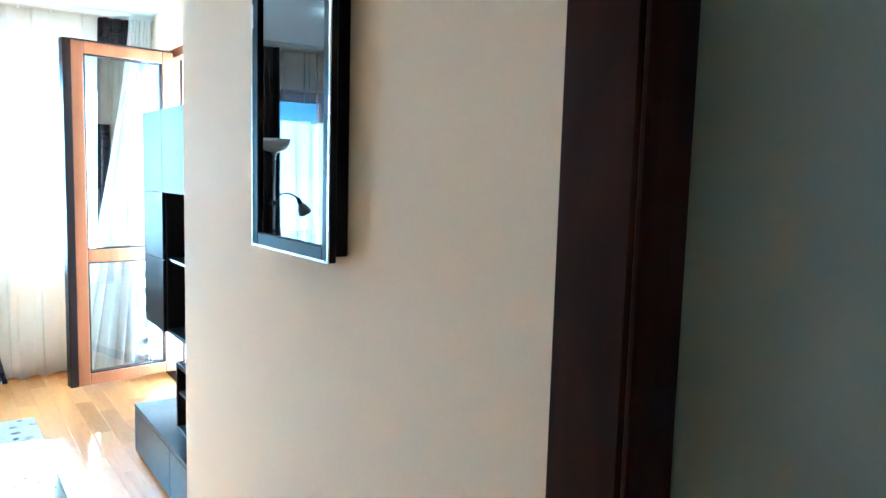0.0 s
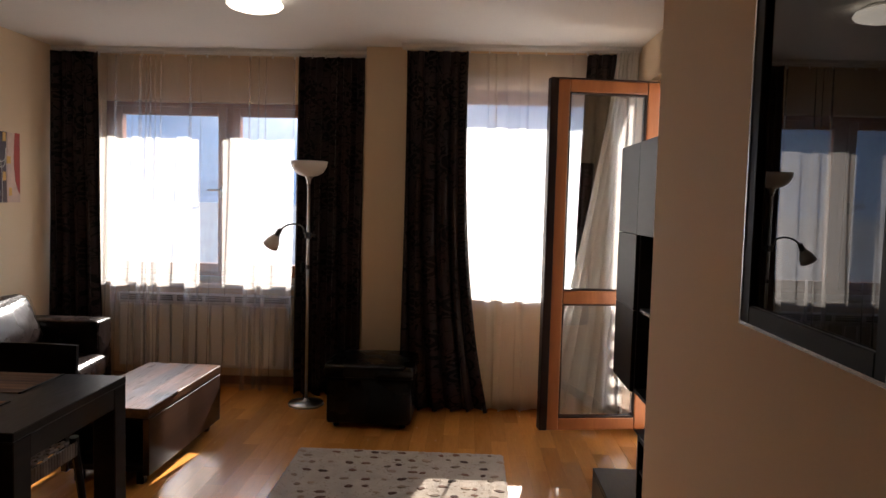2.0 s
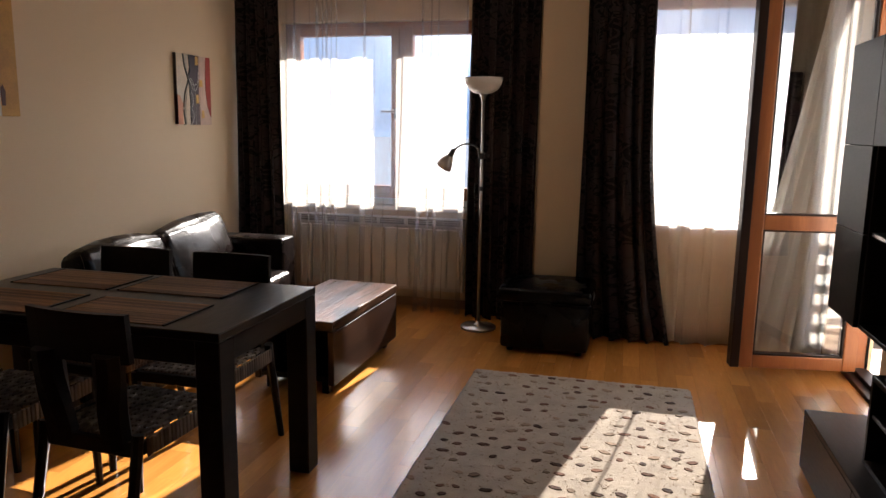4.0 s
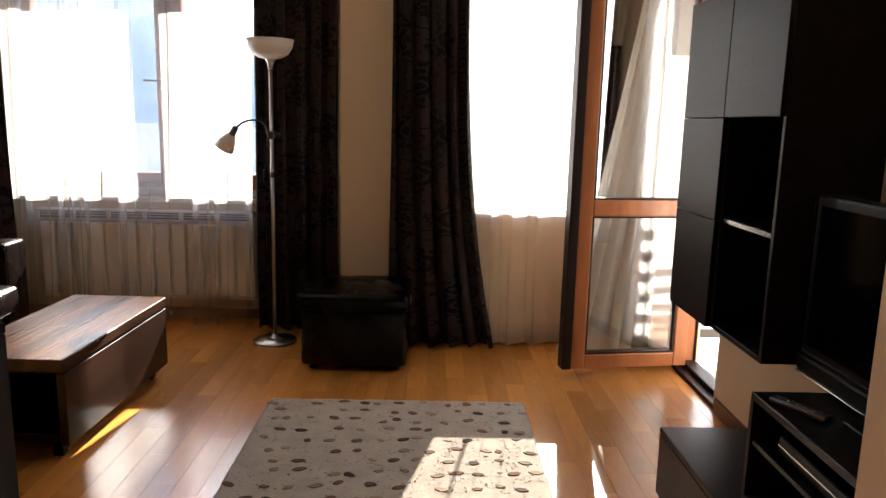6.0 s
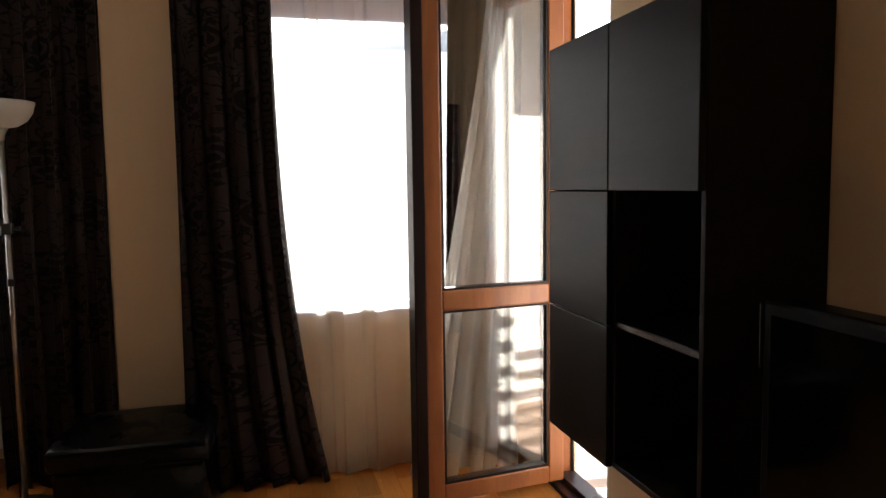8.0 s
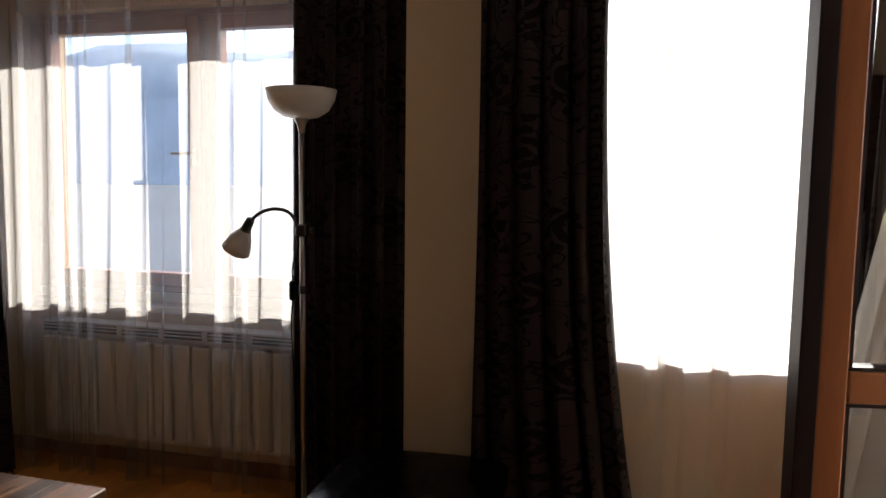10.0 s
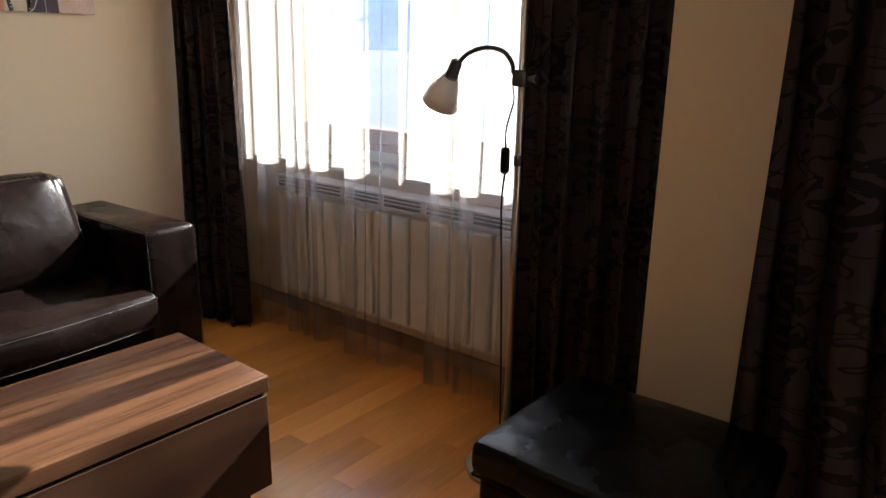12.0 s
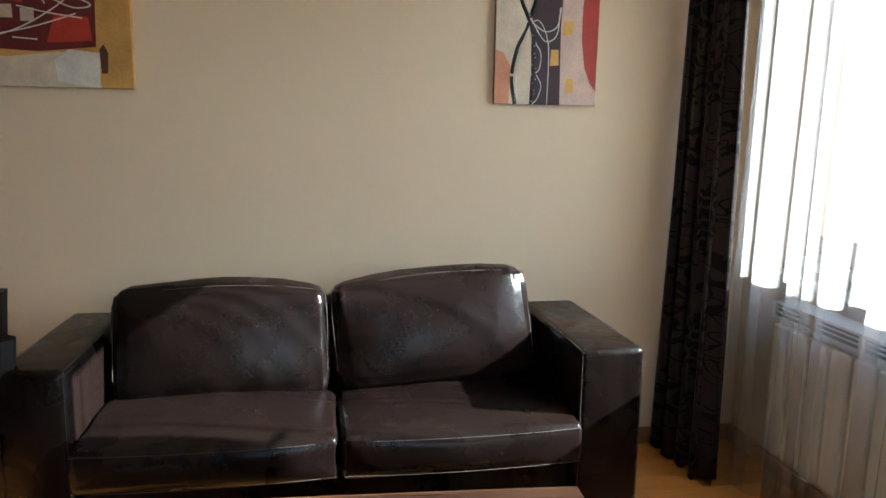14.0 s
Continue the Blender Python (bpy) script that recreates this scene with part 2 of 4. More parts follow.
M = {
    "wall": material("wall_paint", (0.75, 0.58, 0.385), 0.75, vary=0.05, scale=1.6, fine=0.02, fine_scale=120, bump=0.06),
    "ceiling": material("ceiling_paint", (0.80, 0.78, 0.74), 0.85, vary=0.03, scale=2, bump=0.04),
    "white": material("white_lacquer", (0.78, 0.77, 0.74), 0.35, vary=0.03, bump=0.02),
    "oak": wood("oak_floor", (0.63, 0.27, 0.060), (0.47, 0.185, 0.036), 0.24, "y", 6, island=0.38, contrast=0.9, coat=0.25),
    "gap": material("floor_joint", (0.22, 0.10, 0.04), 0.8),
    "skirt": wood("skirting_wood", (0.30, 0.14, 0.06), (0.2, 0.09, 0.04), 0.4, "y", 8),
    "frame": wood("window_wood", (0.42, 0.15, 0.048), (0.30, 0.095, 0.03), 0.32, "z", 9, contrast=0.8, coat=0.2),
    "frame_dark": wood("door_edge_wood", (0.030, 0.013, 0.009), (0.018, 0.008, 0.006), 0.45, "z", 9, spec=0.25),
    "casing": wood("casing_wood", (0.040, 0.012, 0.005), (0.018, 0.006, 0.003), 0.55, "z", 8, spec=0.04),
    "wenge": wood("black_brown_wood", (0.012, 0.009, 0.0085), (0.006, 0.005, 0.005), 0.34, "y", 9, contrast=0.9, spec=0.2),
    "wenge_z": wood("black_brown_wood_upright", (0.011, 0.008, 0.008), (0.005, 0.004, 0.004), 0.44, "y", 30, contrast=0.9, spec=0.15),
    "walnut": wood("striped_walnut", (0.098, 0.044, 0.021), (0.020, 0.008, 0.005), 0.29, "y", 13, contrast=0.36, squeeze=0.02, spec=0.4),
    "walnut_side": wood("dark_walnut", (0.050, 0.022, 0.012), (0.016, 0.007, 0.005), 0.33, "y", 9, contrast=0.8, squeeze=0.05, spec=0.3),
    "leather": leather("brown_leather", (0.0080, 0.0045, 0.0038)),
    "black_leather": leather("black_leather", (0.0030, 0.0028, 0.0029)),
    "thread": material("pale_thread", (0.075, 0.058, 0.045), 0.7, bump=0),
    "sheer": sheer_cloth("sheer_voile", 0.73, 0.05),
    "sheer_dense": sheer_cloth("sheer_voile_dense", 0.44, 0.12),
    "sheer_pulled": sheer_cloth("sheer_voile_gathered", 0.15),
    "damask": damask("damask_cloth"),
    "damask_border": damask("damask_cloth_bordered", 0.90),
    "glass": clear_glass("pane_glass"),
    "double_glass": clear_glass("double_glazing", (0.95, 0.97, 0.97), 0.2),
    "steel": material("brushed_steel", (0.55, 0.54, 0.52), 0.3, 1.0, 0.08, 8, 0.05, 200, 0.03),
    "dark_steel": material("gunmetal", (0.10, 0.10, 0.10), 0.35, 0.8, 0.1, 8),
    "opal": material("opal_glass", (0.80, 0.77, 0.72), 0.3, vary=0.02, bump=0),
    "black": material("black_plastic", (0.003, 0.003, 0.0034), 0.35, vary=0.2, bump=0.03, spec=0.12),
    "screen": material("dark_screen", (0.0012, 0.0012, 0.0015), 0.08, vary=0.1, bump=0, spec=0.2),
    "silver": material("silver_trim", (0.6, 0.6, 0.6), 0.25, 1.0, 0.05, bump=0),
    "rug": material("rug_pile", (0.43, 0.36, 0.285), 0.95, vary=0.3, scale=9, fine=0.25, fine_scale=220, bump=0.9),
    "rug_dot": material("rug_dot_pile", (0.125, 0.058, 0.034), 0.95, vary=0.5, scale=14, fine=0.2, fine_scale=200, bump=0.9, island=0.7),
    "rug_dot_pale": material("rug_dot_faded_pile", (0.27, 0.19, 0.13), 0.95, vary=0.4, scale=20, fine=0.2, fine_scale=200, bump=0.9, island=0.4),
    "mat": material("woven_mat", (0.20, 0.105, 0.05), 0.7, vary=0.3, scale=40, bump=0.3, stretch=(0.2, 4, 1), island=0.5),
    "cord": material("woven_cord", (0.14, 0.10, 0.075), 0.8, vary=0.25, scale=30, bump=0.3, island=0.4),
    "plaster": material("balcony_render", (0.72, 0.52, 0.36), 0.9, vary=0.08, scale=3, bump=0.2),
    "white_render": material("white_render", (0.78, 0.74, 0.68), 0.9, vary=0.05, scale=3, bump=0.15),
    "tile": material("balcony_tile", (0.55, 0.42, 0.32), 0.6, vary=0.1, scale=3, bump=0.1),
    # pale blue distance haze is mixed into the ground and hill base colours
    "ground": material("hazed_ground", (0.15, 0.165, 0.185), 1.0, vary=0.4, scale=0.02, fine=0.2, fine_scale=0.2, bump=0, spec=0.0),
    "hill": material("hazed_hill", (0.34, 0.40, 0.48), 0.95, vary=0.4, scale=0.01, fine=0.2, fine_scale=0.1, bump=0),
    "dim_door": material("grey_door_paint", (0.17, 0.178, 0.145), 0.6, vary=0.08, scale=2, bump=0.03),
}


def paint(name, rgb):
    return material(name, rgb, 0.55, vary=0.3, scale=14, fine=0.15, fine_scale=90, bump=0.35)


P = {k: paint("oil_" + k, v) for k, v in {
    "cream": (0.62, 0.50, 0.36), "ochre": (0.58, 0.31, 0.075), "red": (0.40, 0.030, 0.012), "dark_red": (0.12, 0.010, 0.010),
    "plum": (0.045, 0.018, 0.024), "orange": (0.58, 0.25, 0.13), "pink": (0.62, 0.43, 0.33), "white": (0.66, 0.62, 0.55),
    "black": (0.02, 0.017, 0.017), "yellow": (0.68, 0.38, 0.07), "brown": (0.09, 0.03, 0.015)}.items()}
lamp_glow = bpy.data.materials.new("lit_glass")
lamp_glow.use_nodes = True
lamp_glow.node_tree.nodes["Principled BSDF"].inputs["Base Color"].default_value = (0.9, 0.86, 0.78, 1)
lamp_glow.node_tree.nodes["Principled BSDF"].inputs["Emission Color"].default_value = (1, 0.9, 0.74, 1)
lamp_glow.node_tree.nodes["Principled BSDF"].inputs["Emission Strength"].default_value = 0.7


# ---- mesh tools ----
def mesh_of(name, bm, mat, smooth=False):
    me = bpy.data.meshes.new(name)
    bmesh.ops.recalc_face_normals(bm, faces=bm.faces)
    bm.to_mesh(me)
    bm.free()
    me.materials.append(mat)
    if smooth:
        me.polygons.foreach_set("use_smooth", [True] * len(me.polygons))
    return me


def part(name, bm, mat, parent=None, label="", smooth=False):
    ob = new(name, mesh_of(name, bm, mat, smooth))
    if parent:
        ob.parent = parent
    return tagged(ob, label)


def base(name, label, category, group="", m=None):
    ob = new(name)
    ob.empty_display_size = 0.1
    if m is not None:
        ob.matrix_basis = m
    return tagged(ob, label, category, group)


def box(a, b, bevel=0.0, seg=1, bm=None):
    own = bmesh.new()
    bmesh.ops.create_cube(own, size=1)
    for v in own.verts:
        v.co = Vector([(a[i] + b[i]) / 2 + v.co[i] * (b[i] - a[i]) for i in range(3)])
    if bevel:
        bmesh.ops.bevel(own, geom=own.edges[:], offset=bevel, segments=seg, affect='EDGES', profile=0.5)
    if bm is None:
        return own
    return join(bm, own)


def join(bm, other):
    me = bpy.data.meshes.new("tmp")
    other.to_mesh(me)
    other.free()
    bm.from_mesh(me)
    bpy.data.meshes.remove(me)
    return bm


def boxes(*pairs, bevel=0.0):
    bm = bmesh.new()
    for a, b in pairs:
        box(a, b, bevel, bm=bm)
    return bm


def lathe(profile, n=32):
    """A turned shape from (radius, height) pairs round the z axis."""
    bm = bmesh.new()
    rings = []
    for r, z in profile:
        rings.append([bm.verts.new((max(r, 1e-4) * math.cos(2 * math.pi * i / n), max(r, 1e-4) * math.sin(2 * math.pi * i / n), z)) for i in range(n)])
    for p, q in zip(rings, rings[1:]):
        for i in range(n):
            bm.faces.new((p[i], p[(i + 1) % n], q[(i + 1) % n], q[i]))
    bm.faces.new(rings[0][::-1])
    bm.faces.new(rings[-1])
    return bm


def tube(points, radius, n=10, bm=None, flat=None):
    """A round rod along points; flat=(axis, factor) squashes it."""
    own = bm or bmesh.new()
    pts = [Vector(p) for p in points]
    rings = []
    for i, p in enumerate(pts):
        d = (pts[min(i + 1, len(pts) - 1)] - pts[max(i - 1, 0)]).normalized()
        side = d.cross(Vector((0, 0, 1)))
        if side.length < 0.05:
            side = d.cross(Vector((0, 1, 0)))
        side.normalize()
        up = side.cross(d)
        r = radius[i] if isinstance(radius, (list, tuple)) else radius
        rings.append([own.verts.new(p + r * (math.cos(2 * math.pi * k / n) * side + math.sin(2 * math.pi * k / n) * up)) for k in range(n)])
    for p, q in zip(rings, rings[1:]):
        for k in range(n):
            own.faces.new((p[k], p[(k + 1) % n], q[(k + 1) % n], q[k]))
    own.faces.new(rings[0][::-1])
    own.faces.new(rings[-1])
    return own


def smooth_line(points, n=8):
    """A Catmull-Rom line through the points."""
    p = [Vector(q) for q in points]
    p = [2 * p[0] - p[1]] + p + [2 * p[-1] - p[-2]]
    out = []
    for i in range(1, len(p) - 2):
        for k in range(n):
            t = k / n
            out.append(0.5 * (2 * p[i] + (p[i + 1] - p[i - 1]) * t + (2 * p[i - 1] - 5 * p[i] + 4 * p[i + 1] - p[i + 2]) * t * t
                              + (3 * p[i] - p[i - 1] - 3 * p[i + 1] + p[i + 2]) * t ** 3))
    return out + [p[-2]]


def structure(name, bm, mat, label="", smooth=False):
    return tagged(part(name, bm, mat, None, label, smooth), kind="structure")


# ---- the room ----
XL, XR, XC = -2.68, 1.585, 0.965
Y0, Y1, Y2, YB = 6.19, 5.77, 2.695, -1.5
H = 2.565
structure("floor", box((XL - 0.2, YB, -0.12), (XR + 0.16, Y0 + 0.1, -0.014)), M["gap"], "wooden floor deck under oak parquet")
structure("ceiling", box((XL - 0.2, YB - 0.2, H), (XR + 0.2, Y0 + 0.35, H + 0.2)), M["ceiling"], "smooth white painted ceiling")
structure("wall_west", box((XL - 0.2, YB - 0.2, -0.1), (XL, Y0 + 0.35, H)), M["wall"], "cream painted wall behind the sofa")
structure("wall_south", box((XL, YB - 0.2, -0.1), (XR + 0.2, YB, H)), M["wall"], "cream painted end wall of the hall")
# wall with the wide window
W1 = (-2.44, -0.55, 0.80, 2.21)
structure("wall_north", boxes(((XL, Y0, -0.1), (W1[0], Y0 + 0.32, H)), ((W1[1], Y0, -0.1), (-0.31, Y0 + 0.32, H)),
                              ((W1[0], Y0, -0.1), (W1[1], Y0 + 0.32, W1[2])), ((W1[0], Y0, W1[3]), (W1[1], Y0 + 0.32, H))), M["wall"], "cream wall round the wide window")
# the nearer stretch of wall with the second window, its left part showing as a pillar
W2 = (0.12, 1.50, 0.82, 2.31)
structure("wall_north_east", boxes(((-0.31, Y1, -0.1), (W2[0], Y0 + 0.32, H)), ((W2[1], Y1, -0.1), (XR + 0.16, Y1 + 0.34, H)),
                                   ((W2[0], Y1, -0.1), (W2[1], Y1 + 0.34, W2[2])), ((W2[0], Y1, W2[3]), (W2[1], Y1 + 0.34, H))), M["wall"], "cream wall and pillar beside the second window")
# wall with the balcony door
D = (4.75, 5.40, 2.30)
structure("wall_east", boxes(((XR, Y2, -0.1), (XR + 0.16, D[0], H)), ((XR, D[1], -0.1), (XR + 0.16, Y1, H)), ((XR, D[0], D[2]), (XR + 0.16, D[1], H))),
          M["wall"], "cream wall behind the television")
# hall wall with its doorway
DH = (-0.15, 0.66, 2.06)
for nm, a, b in (("wall_hall", (XC, DH[1] + 0.027, -0.1), (XC + 0.12, Y2 - 0.12, H)), ("wall_hall_south", (XC, YB, -0.1), (XC + 0.12, DH[0], H)),
                 ("wall_hall_lintel", (XC, DH[0], DH[2]), (XC + 0.12, DH[1] + 0.027, H)), ("wall_hall_return", (XC, Y2 - 0.12, -0.1), (XR + 0.16, Y2, H))):
    structure(nm, box(a, b), M["wall"], "plain cream hall wall with a door")
sk = (("baseboard", (XL, YB, 0), (XL + 0.014, Y0, 0.07)), ("baseboard", (XL + 0.014, Y0 - 0.014, 0), (-0.31, Y0, 0.07)), ("baseboard", (-0.30, Y1 - 0.014, 0), (XR - 0.016, Y1, 0.07)),
      ("baseboard", (XR - 0.014, Y2 + 0.02, 0), (XR, D[0] - 0.02, 0.07)), ("baseboard", (XC - 0.014, 0.86, 0), (XC, Y2, 0.07)))
for nm, a, b in sk:
    structure(nm, box(a, b, 0.003), M["skirt"], "brown wooden skirting board along the wall")


def window(name, x0, x1, z0, z1, y, mullion, sashes, label):
    """A timber window: outer frame, mullion, sashes with panes, handle."""
    w = tagged(new(name), label, kind="structure")
    f = 0.062
    part("window_frame", boxes(((x0, y, z0), (x0 + f, y + 0.08, z1)), ((x1 - f, y, z0), (x1, y + 0.08, z1)), ((x0 + f, y, z0), (x1 - f, y + 0.08, z0 + f)), ((x0 + f, y, z1 - f), (x1 - f, y + 0.08, z1)),
                               *([((mullion - 0.035, y, z0 + f), (mullion + 0.035, y + 0.08, z1 - f))] if mullion else []), bevel=0.004), M["frame"], w)
    for i, (a, b) in enumerate(sashes):
        s = 0.066
        c, d = z0 + 0.035, z1 - 0.035
        sash = part("sash", boxes(((a, y - 0.022, c), (a + s, y + 0.05, d)), ((b - s, y - 0.022, c), (b, y + 0.05, d)), ((a + s, y - 0.022, c), (b - s, y + 0.05, c + s)), ((a + s, y - 0.022, d - s), (b - s, y + 0.05, d)), bevel=0.005), M["frame"], w)
        pane = part("pane", box((a + s - 0.004, y + 0.01, c + s - 0.004), (b - s + 0.004, y + 0.024, d - s + 0.004)), M["glass"], sash)
        pane.visible_shadow = False
        hx = b - 0.03 if i == 0 else a + 0.03
        zc = (c + d) / 2
        hb = box((hx - 0.012, y - 0.034, zc - 0.06), (hx + 0.012, y - 0.022, zc + 0.03), 0.003)
        if i == 0:
            box((hx - 0.11, y - 0.06, zc - 0.008), (hx + 0.01, y - 0.045, zc + 0.008), 0.004, bm=hb)
            box((hx - 0.008, y - 0.05, zc - 0.008), (hx + 0.008, y - 0.03, zc + 0.008), bm=hb)
            part("handle", hb, M["silver"], sash, "silver window handle")
        else:
            hb.free()
    return w


window("window_1", W1[0], W1[1], W1[2] + 0.047, W1[3], 6.27, -1.452, ((W1[0] + 0.07, -1.473), (-1.431, W1[1] - 0.07)), "wide two-sash timber window behind sheer curtains")
window("window_2", W2[0], W2[1], W2[2], W2[3], 6.0, None, ((W2[0] + 0.045, W2[1] - 0.045),), "timber window behind a sheer curtain")
structure("window_sill_1", box((W1[0] + 0.002, Y0 - 0.04, W1[2] - 0.035), (W1[1] - 0.002, 6.268, W1[2]), 0.006), M["white"], "white window sill above the radiator")
structure("window_sub_sill", box((W1[0] + 0.002, 6.27, W1[2]), (W1[1] - 0.002, 6.35, W1[2] + 0.046), 0.003), M["white"], "white strip below the timber window")
structure("window_sill_2", box((W2[0] + 0.002, Y1 - 0.03, W2[2] - 0.03), (W2[1] - 0.002, 5.998, W2[2] + 0.002), 0.006), M["white"], "white window sill")


def balcony_door():
    """Frame set in the east wall, sill, and the leaf swung open into the room."""
    fr = tagged(new("door_frame"), "brown timber frame of the balcony door", kind="structure")
    x0, x1 = XR + 0.045, XR + 0.12
    part("reveal", box((XR + 0.002, D[0], 0.023), (XR + 0.158, D[0] + 0.020, D[2] - 0.001)), M["white_render"], fr, "white plastered reveal")
    part("jamb", box((x0, D[1] - 0.06, 0), (x1, D[1], D[2]), 0.004), M["frame"], fr)
    part("head", box((x0, D[0] + 0.022, D[2] - 0.06), (x1, D[1] - 0.06, D[2]), 0.004), M["frame"], fr)
    part("threshold", boxes(((XR - 0.0, D[0] + 0.001, -0.012), (XR + 0.158, D[1] - 0.001, 0.022)), ((x0, D[0] + 0.022, 0.022), (x1, D[1] - 0.06, 0.05)), bevel=0.003), M["frame_dark"], fr)
    part("seal", boxes(((x1 - 0.012, D[0] + 0.022, 0.05), (x1, D[0] + 0.03, D[2] - 0.06)), ((x1 - 0.012, D[1] - 0.07, 0.05), (x1, D[1] - 0.06, D[2] - 0.06))), M["black"], fr)
    door = tagged(new("door_balcony"), "glazed brown timber balcony door standing open", kind="structure")
    door.matrix_basis = pose(1.615, 5.325, 0.045, 0, 0, 188.5)
    L, Hd, s, t = 0.655, 2.222, 0.076, 0.066
    zr = 0.815
    part("stile", box((0, 0, 0), (s, t, Hd), 0.006, 2), M["frame"], door)
    part("stile", box((L - s, 0, 0), (L, t, Hd), 0.006, 2), M["frame"], door)
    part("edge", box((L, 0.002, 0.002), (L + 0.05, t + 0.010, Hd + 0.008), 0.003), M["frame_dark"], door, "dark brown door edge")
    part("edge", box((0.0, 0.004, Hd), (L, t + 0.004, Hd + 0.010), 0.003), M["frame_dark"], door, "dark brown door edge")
    part("rail", box((s, 0, 0), (L - s, t, s), 0.006, 2), M["frame"], door)
    part("rail", box((s, 0, zr), (L - s, t, zr + 0.085), 0.006, 2), M["frame"], door)
    part("rail", box((s, 0, Hd - s), (L - s, t, Hd), 0.006, 2), M["frame"], door)
    for c, d in ((s, zr), (zr + 0.085, Hd - s)):
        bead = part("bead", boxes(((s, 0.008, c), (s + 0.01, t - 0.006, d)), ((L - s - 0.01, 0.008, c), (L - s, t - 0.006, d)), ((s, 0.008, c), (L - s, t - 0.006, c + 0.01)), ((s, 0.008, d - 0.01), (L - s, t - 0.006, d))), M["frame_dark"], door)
        pane = part("pane", box((s + 0.002, 0.028, c + 0.002), (L - s - 0.002, 0.046, d - 0.002)), M["double_glass"], bead)
        pane.visible_shadow = False
    hb = box((L - 0.055, -0.008, 1.0), (L - 0.028, 0, 1.10), 0.003)
    box((L - 0.048, -0.05, 1.044), (L - 0.034, 0, 1.056), bm=hb)
    box((L - 0.115, -0.056, 1.043), (L - 0.034, -0.042, 1.057), 0.004, bm=hb)
    part("handle", hb, M["dark_steel"], door, "dark metal lever handle")
    for z in (0.16, 2.08):
        part("hinge", tube([(-0.006, 0.0, z), (-0.006, 0.0, z + 0.09)], 0.009), M["silver"], door, "metal hinge")


balcony_door()


def hall_door():
    d = tagged(new("door_hall"), "grey painted door in a dark wooden casing", kind="structure")
    part("casing", box((XC - 0.018, DH[1] + 0.027, 0), (XC, DH[1] + 0.162, DH[2] + 0.1), 0.005), M["casing"], d)
    part("casing", box((XC - 0.018, DH[0] - 0.14, 0), (XC, DH[0] - 0.0, DH[2] + 0.1), 0.005), M["casing"], d)
    part("casing", box((XC - 0.018, DH[0], DH[2]), (XC, DH[1] + 0.027, DH[2] + 0.1), 0.005), M["casing"], d)
    part("jamb", box((XC - 0.0165, DH[1] + 0.012, 0), (XC + 0.12, DH[1] + 0.026, DH[2]), 0.004), M["casing"], d)
    part("leaf", box((XC + 0.07, DH[0] + 0.002, 0.005), (XC + 0.11, DH[1] + 0.011, DH[2] - 0.002), 0.003), M["dim_door"], d)


hall_door()


# ---- curtains ----
def cloth(name, top, bottom, z0, z1, folds, depth, mat, label, category, seed=0, y_bow=0.0, rows=30, thick=0.0, flare=0.9, uneven=0.3):
    """A hanging cloth: top and bottom are (x0, y, x1) of its upper and lower edge; folds run down it and open out below."""
    rnd = random.Random(seed)
    n = folds * 14
    ph = [rnd.uniform(0, 6.28) for _ in range(6)]
    bm = bmesh.new()
    uv = bm.loops.layers.uv.new("UVMap")
    grid = []
    for j in range(rows + 1):
        f = j / rows
        z = z1 + (z0 - z1) * f
        k = f ** flare
        row = []
        for i in range(n + 1):
            u = i / n
            w = u + 0.012 * math.sin(2 * math.pi * u * 2.3 + ph[0]) + 0.010 * math.sin(2 * math.pi * u * 5.1 + ph[1])
            x = top[0] + (top[2] - top[0]) * u
            xb = bottom[0] + (bottom[2] - bottom[0]) * u
            x += (xb - x) * k
            y = top[1] + (bottom[1] - top[1]) * k
            w += uneven * (0.05 * math.sin(2 * math.pi * u * 1.3 + ph[2]) + 0.022 * math.sin(2 * math.pi * u * 3.7 + ph[4]))
            a = 2 * math.pi * folds * w + 0.5 * math.sin(3 * f + ph[2]) + ph[3]
            amp = depth * (0.55 + 0.45 * math.sin(2 * math.pi * u * 1.7 + ph[4]) ** 2) * (0.55 + 0.45 * f)
            y += amp * math.sin(a) + y_bow * math.sin(math.pi * f)
            x += (0.35 + 1.1 * uneven) * amp * math.sin(2 * a + ph[5])
            zz = z + (0.012 * math.sin(a + 1) if j == rows else 0)
            row.append(bm.verts.new((x, y, zz)))
        grid.append(row)
    width = 1.7 * abs(bottom[2] - bottom[0])
    for j in range(rows):
        for i in range(n):
            fc = bm.faces.new((grid[j][i], grid[j][i + 1], grid[j + 1][i + 1], grid[j + 1][i]))
            for lp, (a, b) in zip(fc.loops, ((i, j), (i + 1, j), (i + 1, j + 1), (i, j + 1))):
                lp[uv].uv = (width * a / n, (z1 - z0) * (1 - b / rows))
    ob = base(name, label, category)
    body = part("cloth", bm, mat, ob, smooth=True)
    if thick:
        so = body.modifiers.new("thick", 'SOLIDIFY')
        so.thickness = thick
    # pleat heading at the top
    for i in range(folds + 1):
        x = top[0] + (top[2] - top[0]) * i / folds
        part("glider", box((x - 0.006, top[1] - 0.008, z1 - 0.01), (x + 0.006, top[1] + 0.008, z1 + 0.02), 0.003), M["white"], ob)
    return ob


